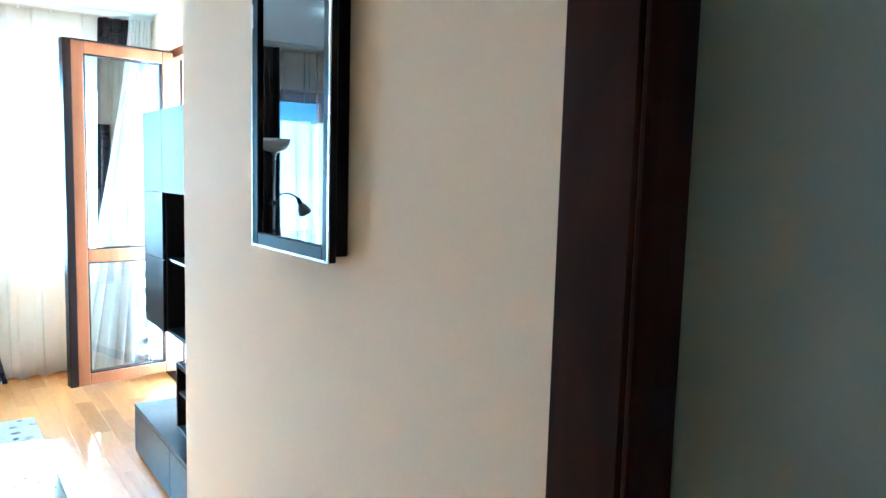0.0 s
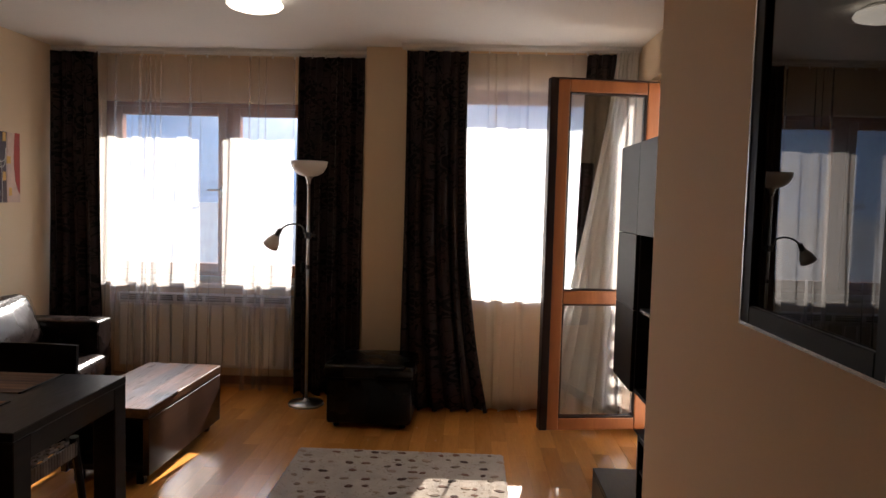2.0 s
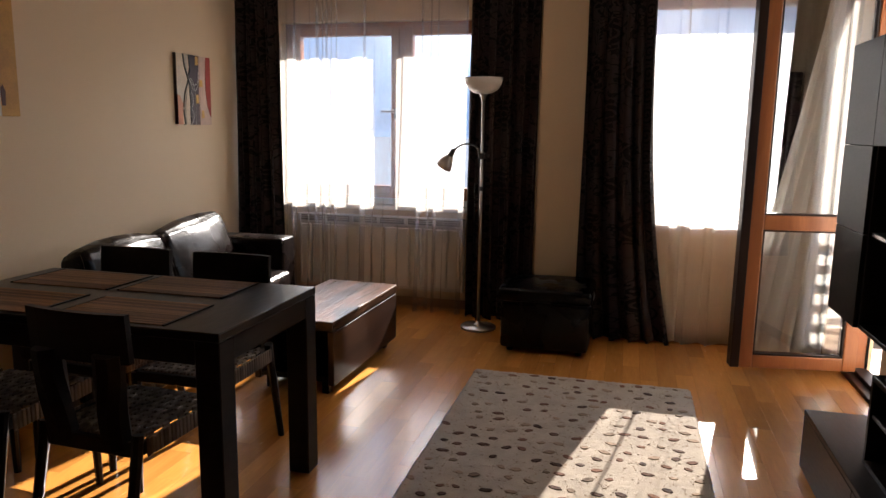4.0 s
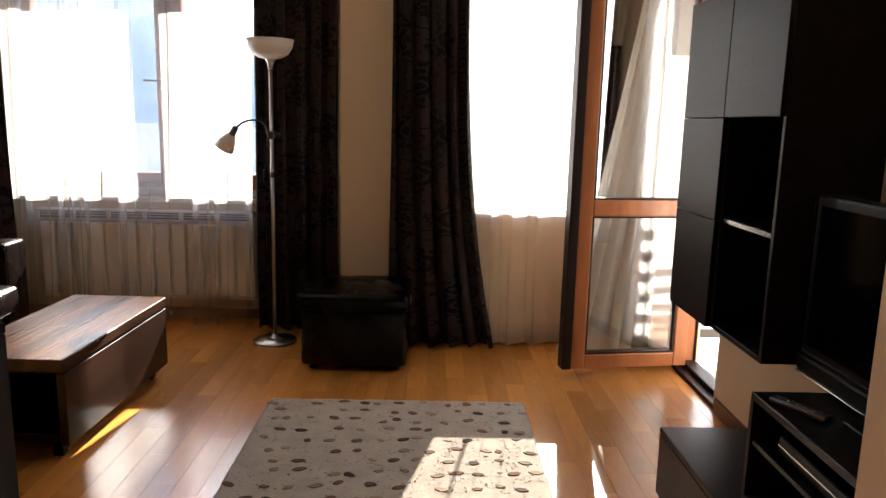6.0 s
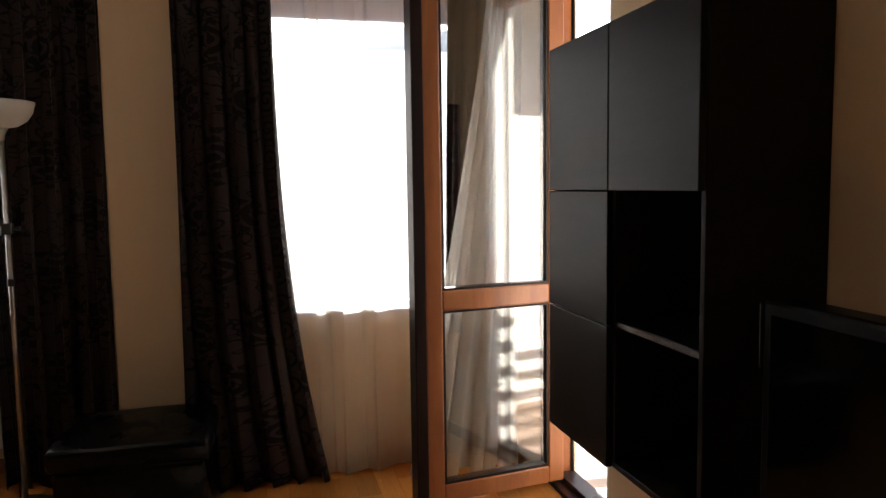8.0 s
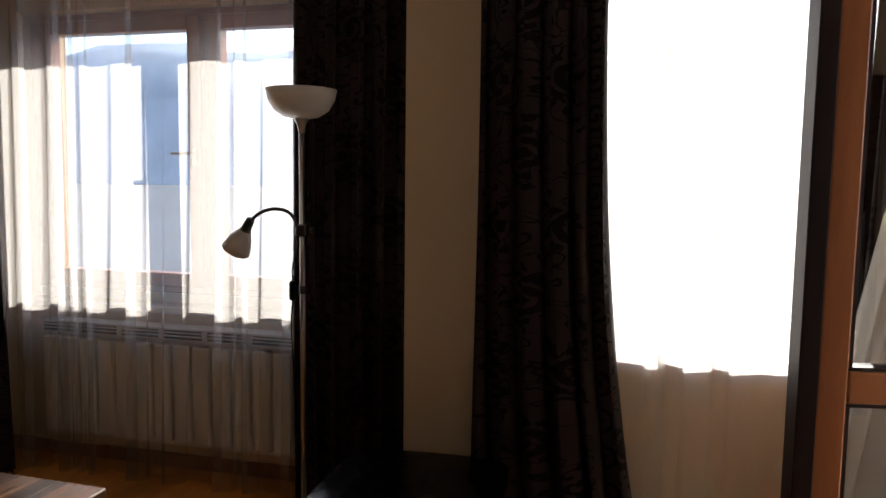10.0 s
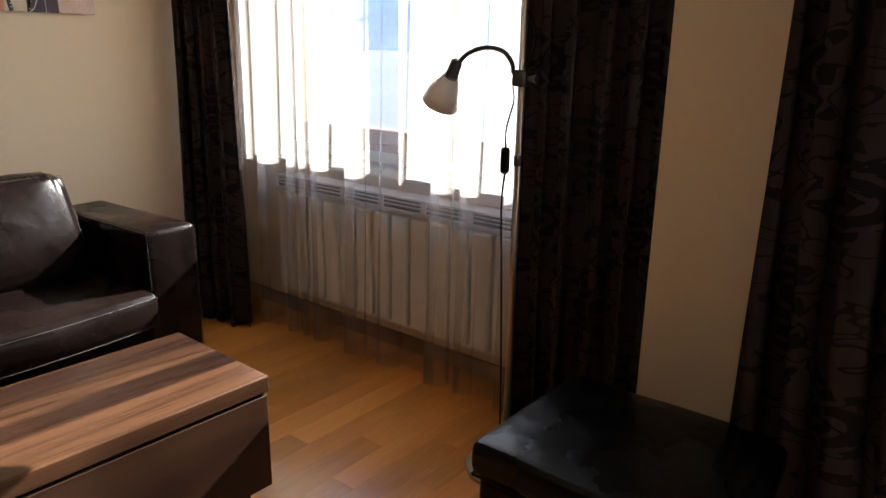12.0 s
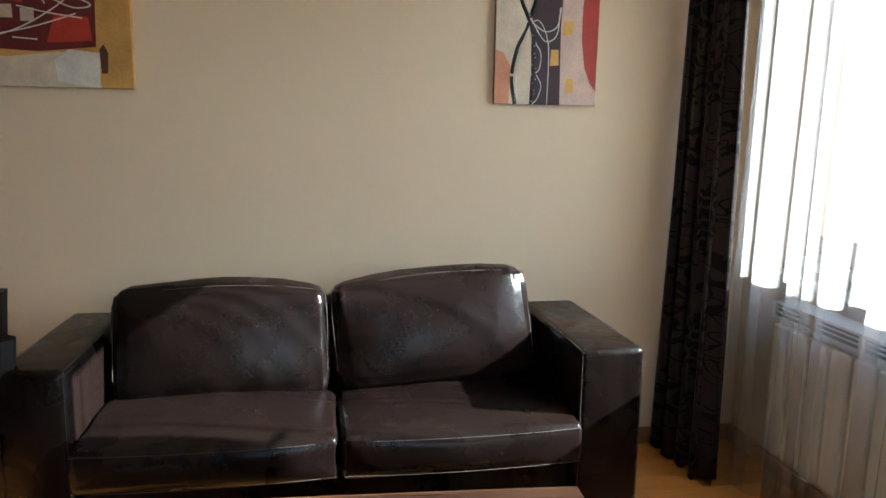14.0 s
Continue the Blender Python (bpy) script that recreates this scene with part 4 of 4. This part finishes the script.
# ---- wall cabinet, low unit, shelf unit, television ----
def wall_cabinet():
    c = base("wall_cabinet", "black-brown hanging wall cabinet with an open niche", "cabinet", m=pose(XR - 0.001, 3.70, 0.59))
    d, w, h, s = 0.335, 0.817, 1.208, 0.413
    k = M["wenge_z"]
    for nm, a, b in (("side", (-d + 0.02, 0, 0), (0, 0.018, h)), ("side", (-d + 0.02, w - 0.018, 0), (0, w, h)), ("bottom", (-d + 0.02, 0.018, 0), (0, w - 0.018, 0.018)), ("top", (-d + 0.02, 0.018, h - 0.018), (0, w - 0.018, h)),
                     ("divider", (-d + 0.02, s - 0.009, 0.018), (-0.012, s + 0.009, h - 0.018)), ("back_panel", (-0.012, 0.018, 0.018), (-0.002, w - 0.018, h - 0.018))):
        part(nm, box(a, b, 0.0015), k, c)
    part("shelf", box((-d + 0.03, 0.018, 0.394), (-0.012, s - 0.009, 0.412), 0.002), M["wenge"], c)
    part("shelf_edge", box((-d + 0.026, 0.018, 0.396), (-d + 0.03, s - 0.009, 0.410)), M["silver"], c, "thin bright shelf edge")
    for z0, z1 in ((0.0, 0.397), (0.400, 0.764), (0.767, h)):
        part("door", box((-d, s + 0.002, z0), (-d + 0.019, w, z1), 0.002), k, c)
    part("door", box((-d, 0.0, 0.767), (-d + 0.019, s - 0.002, h), 0.002), k, c)


wall_cabinet()


def low_unit():
    u = base("media_unit", "low black-brown media unit with drawers on the floor", "cabinet", m=pose(0, 0, 0))
    x0, y0, y1, h = 1.055, 2.74, 3.945, 0.268
    part("body", box((x0 + 0.02, y0, 0.02), (XR - 0.016, y1 - 0.002, h - 0.02), 0.002), M["wenge"], u)
    part("top", box((x0, y0, h - 0.02), (XR - 0.016, y1, h), 0.002), M["wenge"], u)
    for a, b in ((y0, 3.275), (3.279, y1 - 0.002)):
        part("drawer_front", box((x0, a, 0.02), (x0 + 0.019, b, h - 0.023), 0.002), M["wenge"], u)
    part("plinth", box((x0 + 0.05, y0 + 0.01, 0), (XR - 0.03, y1 - 0.02, 0.02)), M["black"], u)


low_unit()


def shelf_unit():
    u = base("television_stand", "black open shelf stand below the television", "stand")
    x0, x1, y0, y1, z0, z1 = 1.135, XR - 0.03, 2.745, 3.46, 0.2685, 0.592
    part("top", box((x0, y0, z1 - 0.022), (x1, y1, z1), 0.002), M["wenge"], u)
    part("bottom", box((x0, y0, z0), (x1, y1, z0 + 0.018), 0.002), M["wenge"], u)
    part("side", box((x0, y1 - 0.018, z0 + 0.018), (x1, y1, z1 - 0.022)), M["wenge"], u)
    part("side", box((x0, y0, z0 + 0.018), (x1, y0 + 0.018, z1 - 0.022)), M["wenge"], u)
    part("back", box((x1 - 0.01, y0 + 0.018, z0 + 0.018), (x1, y1 - 0.018, z1 - 0.022)), M["wenge"], u)
    part("shelf", box((x0 + 0.008, y0 + 0.018, 0.44), (x1 - 0.01, y1 - 0.018, 0.455), 0.002), M["wenge"], u)
    r = base("receiver", "slim black receiver box on the stand shelf", "receiver", m=pose(1.22, 3.18, 0.455))
    part("case", box((-0.05, -0.17, 0.006), (0.16, 0.17, 0.055), 0.004), M["black"], r)
    part("trim", box((-0.053, -0.165, 0.03), (-0.0502, 0.165, 0.034)), M["silver"], r, "thin silver trim")
    for y in (-0.12, 0.12):
        part("foot", box((-0.02, y - 0.01, 0), (0.0, y + 0.01, 0.006)), M["black"], r)
    rc = base("remote_control", "slim grey remote control on the stand", "remote control", m=pose(1.20, 3.32, z1, 0, 0, 28))
    part("case", box((-0.02, -0.08, 0.0), (0.02, 0.08, 0.016), 0.006, 2), M["dark_steel"], rc, smooth=True)
    for i in range(4):
        part("button", box((-0.008, -0.05 + i * 0.025, 0.0161), (0.008, -0.04 + i * 0.025, 0.0185), 0.001), M["silver"], rc)


shelf_unit()


def television():
    t = base("television", "large black flat television on the shelf stand", "television", m=pose(1.36, 3.03, 0.5925, 0, 0, 0))
    part("foot", boxes(((-0.10, -0.2, 0), (0.12, 0.2, 0.014)), ((-0.01, -0.06, 0.014), (0.04, 0.06, 0.06)), bevel=0.004), M["black"], t)
    body = part("case", box((-0.02, -0.28, 0.02), (0.055, 0.575, 0.545), 0.010, 2), M["black"], t, smooth=False)
    part("screen", box((-0.0225, -0.25, 0.105), (-0.0203, 0.545, 0.515)), M["screen"], t, "dark switched-off screen")
    part("lower_bezel", box((-0.03, -0.28, 0.016), (0.03, 0.58, 0.075), 0.012, 2), M["black"], t)
    part("bezel_trim", box((-0.034, -0.27, 0.016), (-0.0295, 0.57, 0.0205), 0.001), M["silver"], t, "thin silver line along the lower edge")
    part("bezel_trim", box((-0.0225, -0.27, 0.082), (-0.0195, 0.57, 0.0845)), M["dark_steel"], t)
    b = lathe([(0.010, 0.0), (0.010, 0.002)], 18)
    bmesh.ops.transform(b, matrix=Matrix.Translation((-0.032, 0.15, 0.048)) @ Matrix.Rotation(radians(90), 4, 'Y'), verts=b.verts)
    part("badge", b, M["silver"], body, "small silver maker's badge")
    part("badge", boxes(((-0.0325, 0.128, 0.043), (-0.030, 0.136, 0.053)), ((-0.0325, 0.116, 0.043), (-0.030, 0.124, 0.053))), M["silver"], body)
    # silver strip stands in for the highlight on the upper case edge
    part("edge_trim", box((-0.024, 0.5755, 0.40), (-0.018, 0.578, 0.535)), M["silver"], t, "thin silver strip in place of a glint on the edge")


television()


# ---- framed glass panel on the hall wall ----
def wall_frame():
    f = base("picture_frame", "deep black glass-fronted frame with a silver lip", "picture", m=pose(XC - 0.0005, 1.674, 1.30))
    w, h, d = 0.219, 0.86, 0.052
    part("box", box((-d + 0.016, -w + 0.012, 0.012), (0, w - 0.012, h - 0.012), 0.002), M["black"], f)
    part("frame", boxes(((-d, -w, 0), (-d + 0.018, -w + 0.034, h)), ((-d, w - 0.034, 0), (-d + 0.018, w, h)), ((-d, -w + 0.034, 0), (-d + 0.018, w - 0.034, 0.034)), ((-d, -w + 0.034, h - 0.034), (-d + 0.018, w - 0.034, h)), bevel=0.002), M["black"], f)
    part("lip", boxes(((-d - 0.0025, -w - 0.001, -0.001), (-d + 0.001, -w + 0.005, h)), ((-d - 0.0025, w - 0.005, -0.001), (-d + 0.001, w + 0.001, h)), ((-d - 0.0025, -w + 0.005, -0.001), (-d + 0.001, w - 0.005, 0.005)), ((-d - 0.0025, -w + 0.005, h - 0.006), (-d + 0.001, w - 0.005, h))), M["silver"], f, "thin silver lip")
    part("glass", box((-d + 0.008, -w + 0.033, 0.033), (-d + 0.0155, w - 0.033, h - 0.033)), GLASS_DARK, f, "dark reflecting glass")


GLASS_DARK = material("dark_glass", (0.010, 0.008, 0.007), 0.03, vary=0.05, bump=0)
gb = GLASS_DARK.node_tree.nodes["Principled BSDF"]
for ln in list(gb.inputs["Roughness"].links):
    GLASS_DARK.node_tree.links.remove(ln)
gb.inputs["Roughness"].default_value = 0.0
gb.inputs["IOR"].default_value = 1.45
wall_frame()


# ---- paintings ----
def patch(pts, x):
    bm = bmesh.new()
    lo = [bm.verts.new((0.0, p, q)) for p, q in pts]
    hi = [bm.verts.new((x, p, q)) for p, q in pts]
    n = len(pts)
    for i in range(n):
        bm.faces.new((lo[i], lo[(i + 1) % n], hi[(i + 1) % n], hi[i]))
    bm.faces.new(hi)
    return bm


def strokes(lines, r, x):
    bm = bmesh.new()
    for ln in lines:
        tube(smooth_line([(x, a, b) for a, b in ln], 7), r, 5, bm=bm)
    return bm


def small_painting():
    p = base("painting", "abstract canvas with black tied figure and red arc", "painting", m=pose(XL + 0.001, 5.10, 1.405))
    w, h, d = 0.40, 0.47, 0.024
    part("canvas", box((0, 0, 0), (d, w, h), 0.002), P["pink"], p)
    q = part("ground", patch([(0, 0), (0.13, 0), (0.13, h), (0, h)], d + 0.0008), P["cream"], p)
    part("wash", patch([(0.0, 0), (0.055, 0), (0.06, 0.14), (0.03, 0.19), (0.0, 0.20)], d + 0.0014), P["orange"], q)
    part("band", patch([(0.135, 0), (0.255, 0), (0.25, 0.3), (0.26, h), (0.15, h), (0.14, 0.33)], d + 0.0016), P["plum"], p)
    part("wash", patch([(0.26, 0), (0.385, 0), (0.34, 0.12), (0.33, 0.3), (0.35, h), (0.27, h)], d + 0.0011), P["pink"], p)
    part("arc", patch([(0.395, 0.055), (0.398, h), (0.345, h), (0.334, 0.36), (0.335, 0.24), (0.35, 0.14), (0.375, 0.08)], d + 0.0018), P["red"], p)
    part("figure", strokes([[(0.08, 0.0), (0.065, 0.10), (0.085, 0.21), (0.125, 0.30), (0.095, 0.38), (0.075, h)], [(0.145, 0.0), (0.15, 0.12), (0.145, 0.25), (0.13, 0.31), (0.15, 0.38), (0.142, h)]], 0.010, d - 0.004), P["black"], p)
    part("petal", patch([(0.095, 0.0), (0.135, 0.0), (0.14, 0.15), (0.13, 0.27), (0.10, 0.18)], d + 0.0022), P["cream"], p)
    part("line", strokes([[(0.135, 0.30), (0.16, 0.31), (0.185, 0.28), (0.205, 0.20), (0.205, 0.0)], [(0.14, 0.30), (0.19, 0.27), (0.235, 0.29), (0.25, 0.36)], [(0.145, 0.295), (0.19, 0.235), (0.235, 0.26), (0.245, 0.36)],
                              [(0.15, 0.23), (0.175, 0.19), (0.17, 0.13), (0.14, 0.11)], [(0.16, 0.11), (0.18, 0.07), (0.165, 0.02), (0.145, 0.0)], [(0.09, 0.0), (0.085, 0.12), (0.11, 0.24), (0.13, 0.29)], [(0.115, h), (0.11, 0.4), (0.135, 0.3)]], 0.0022, d + 0.002), P["white"], p)
    dots = [(0.145 - 0.012 * math.sin(k * 1.9), 0.012 + k * 0.0135) for k in range(20)] + [(0.078 + 0.02 * (k / 16) ** 2, 0.015 + k * 0.0135) for k in range(16)]
    for y, z in dots:
        part("dot", patch([(y - 0.002, z), (y, z - 0.002), (y + 0.002, z), (y, z + 0.002)], d + 0.0075), P["white"], p)
    for y, z, a, b in ((0.212, 0.145, 0.034, 0.06), (0.275, 0.045, 0.032, 0.055), (0.215, 0.405, 0.035, 0.06), (0.258, 0.26, 0.04, 0.05)):
        part("square", patch([(y, z), (y + a, z + 0.003), (y + a - 0.002, z + b), (y + 0.003, z + b)], d + 0.0024), P["yellow"], p)


def big_painting():
    p = base("painting", "abstract canvas in ochre and red with white scribbles", "painting", m=pose(XL + 0.001, 3.19, 1.43))
    w, h, d = 0.61, 0.575, 0.024
    part("canvas", box((0, 0, 0), (d, w, h), 0.002), P["ochre"], p)
    part("wash", patch([(0.0, 0.0), (0.50, 0.0), (0.50, 0.12), (0.36, 0.12), (0.2, 0.10), (0.0, 0.12)], d + 0.0008), P["cream"], p)
    part("wash", patch([(0.36, 0.02), (0.495, 0.0), (0.5, 0.12), (0.40, 0.13), (0.35, 0.09)], d + 0.0014), P["white"], p)
    part("field", patch([(0.08, 0.13), (0.30, 0.12), (0.49, 0.14), (0.50, 0.49), (0.3, 0.50), (0.09, 0.48)], d + 0.0012), P["dark_red"], p)
    part("glow", patch([(0.33, 0.15), (0.48, 0.16), (0.47, 0.24), (0.36, 0.25)], d + 0.0016), P["red"], p)
    part("glow", patch([(0.14, 0.30), (0.26, 0.28), (0.27, 0.42), (0.15, 0.44)], d + 0.0016), P["red"], p)
    part("wash", patch([(0.515, 0.145), (0.60, 0.14), (0.60, 0.50), (0.52, 0.5)], d + 0.0009), P["ochre"], p)
    part("mark", patch([(0.505, 0.05), (0.525, 0.05), (0.53, 0.12), (0.515, 0.15), (0.50, 0.13)], d + 0.0018), P["brown"], p)
    for y, z in ((0.18, 0.23), (0.25, 0.22)):
        part("square", patch([(y, z), (y + 0.045, z), (y + 0.043, z + 0.045), (y, z + 0.043)], d + 0.002), P["cream"], p)
    part("scribble", strokes([[(0.02, 0.15), (0.2, 0.18), (0.35, 0.26), (0.47, 0.36)], [(0.10, 0.16), (0.28, 0.2), (0.43, 0.25)], [(0.24, 0.27), (0.34, 0.25), (0.45, 0.235)], [(0.33, 0.31), (0.42, 0.27), (0.48, 0.28), (0.42, 0.31), (0.30, 0.36)],
                                  [(0.31, 0.34), (0.33, 0.28)], [(0.22, 0.165), (0.3, 0.16)]], 0.0025, d + 0.0015), P["white"], p)


small_painting()
big_painting()


# ---- ceiling lamp, socket ----
cl = base("ceiling_lamp", "round lit opal glass ceiling lamp", "lamp", m=pose(-0.735, 4.53, H))
part("plate", lathe([(0.10, -0.0005), (0.11, -0.012), (0.10, -0.02)], 36), M["white"], cl, smooth=True)
part("globe", lathe([(0.105, -0.018), (0.14, -0.03), (0.15, -0.05), (0.135, -0.066), (0.09, -0.080), (0.04, -0.087), (0.001, -0.089)], 40), lamp_glow, cl, "glowing opal glass", smooth=True)
so = base("wall_socket", "white wall socket beside the sofa", "socket", m=pose(XL + 0.0005, 5.62, 0.42))
part("plate", box((0, -0.04, -0.04), (0.01, 0.04, 0.04), 0.004), M["white"], so)
b = lathe([(0.022, 0.0), (0.020, 0.004)], 20)
bmesh.ops.transform(b, matrix=Matrix.Translation((0.0095, 0, 0)) @ Matrix.Rotation(radians(90), 4, 'Y'), verts=b.verts)
part("insert", b, M["white"], so)

# ---- outside ----
structure("balcony_floor", box((XR + 0.165, 3.9, -0.2), (3.4, 6.3, -0.03)), M["tile"], "tiled balcony floor")
structure("balcony_wall", box((XR + 0.165, 3.9, -0.2), (3.4, 4.1, 2.9)), M["white_render"], "white rendered end wall of the balcony")
structure("balcony_ceiling", box((XR + 0.165, 4.1, 2.7), (3.4, 5.62, 2.9)), M["white_render"], "white slab above the balcony")
structure("balcony_parapet", box((3.26, 4.1, -0.2), (3.4, 6.3, 0.62)), M["plaster"], "peach rendered balcony parapet")
rail = base("balcony_railing", "metal slat railing at the end of the balcony", "railing")
for k in range(9):
    z = 0.10 + 0.13 * k
    part("slat", box((XR + 0.18, 5.60, z), (3.25, 5.62, z + 0.055), 0.003), M["dark_steel"], rail)
for x in (XR + 0.2, 2.4, 3.2):
    part("post", box((x - 0.02, 5.62, -0.03), (x + 0.02, 5.66, 1.24), 0.003), M["dark_steel"], rail)
bm = bmesh.new()
bmesh.ops.create_grid(bm, x_segments=8, y_segments=8, size=4000)
bmesh.ops.translate(bm, vec=(0, 0, -9), verts=bm.verts)
structure("ground", bm, M["ground"], "valley ground below the house, haze put into its colour")
bm = bmesh.new()
rows = []
for j in range(9):
    row = []
    for i in range(121):
        x = -2600 + 5200 * i / 120
        y = 900 + 160 * j
        e = math.sin(math.pi * j / 8) ** 0.8
        z = -12 + e * (260 + 150 * noise.noise(Vector((x / 700, 0.3, 0))) + 60 * noise.noise(Vector((x / 190, y / 260, 2))) + 18 * noise.noise(Vector((x / 50, y / 50, 4))))
        row.append(bm.verts.new((x, y, z)))
    rows.append(row)
for p, q in zip(rows, rows[1:]):
    for i in range(120):
        bm.faces.new((p[i], p[i + 1], q[i + 1], q[i]))
structure("backdrop_hills", bm, M["hill"], "wooded mountain ridge, blue haze put into its colour", smooth=True)

# ---- parquet, board by board ----
floor = bpy.data.objects["floor"]
BW, BL = 0.1, 0.62
plank_mesh = {}


def plank(length, width):
    key = (round(length, 3), round(width, 3))
    if key not in plank_mesh:
        plank_mesh[key] = mesh_of("plank", box((-width / 2 + 0.0002, -length / 2 + 0.0002, -0.013), (width / 2 - 0.0002, length / 2 - 0.0002, 0), 0.0005), M["oak"])
    return plank_mesh[key]


rest = bmesh.new()
xs = XL
col = 0
while xs < XR - 0.01:
    wd = min(BW, XR - xs)
    off = ((col * 0.377) % 1.0) * BL
    y = YB - off
    while y < Y0:
        a, b = max(y, YB), min(y + BL, Y0)
        y += BL
        if b - a < 0.02:
            continue
        if a > 3.2 and not (xs < -2.3 and a < 5.0):
            ob = new("plank", plank(b - a, wd))
            ob.location = (xs + wd / 2, (a + b) / 2, 0)
            ob.parent = floor
        else:
            v = [rest.verts.new(p) for p in ((xs + 0.0002, a + 0.0002, 0), (xs + wd - 0.0002, a + 0.0002, 0), (xs + wd - 0.0002, b - 0.0002, 0), (xs + 0.0002, b - 0.0002, 0))]
            rest.faces.new(v)
    xs += BW
    col += 1
tagged(part("planks", rest, M["oak"], floor), kind="stuff")
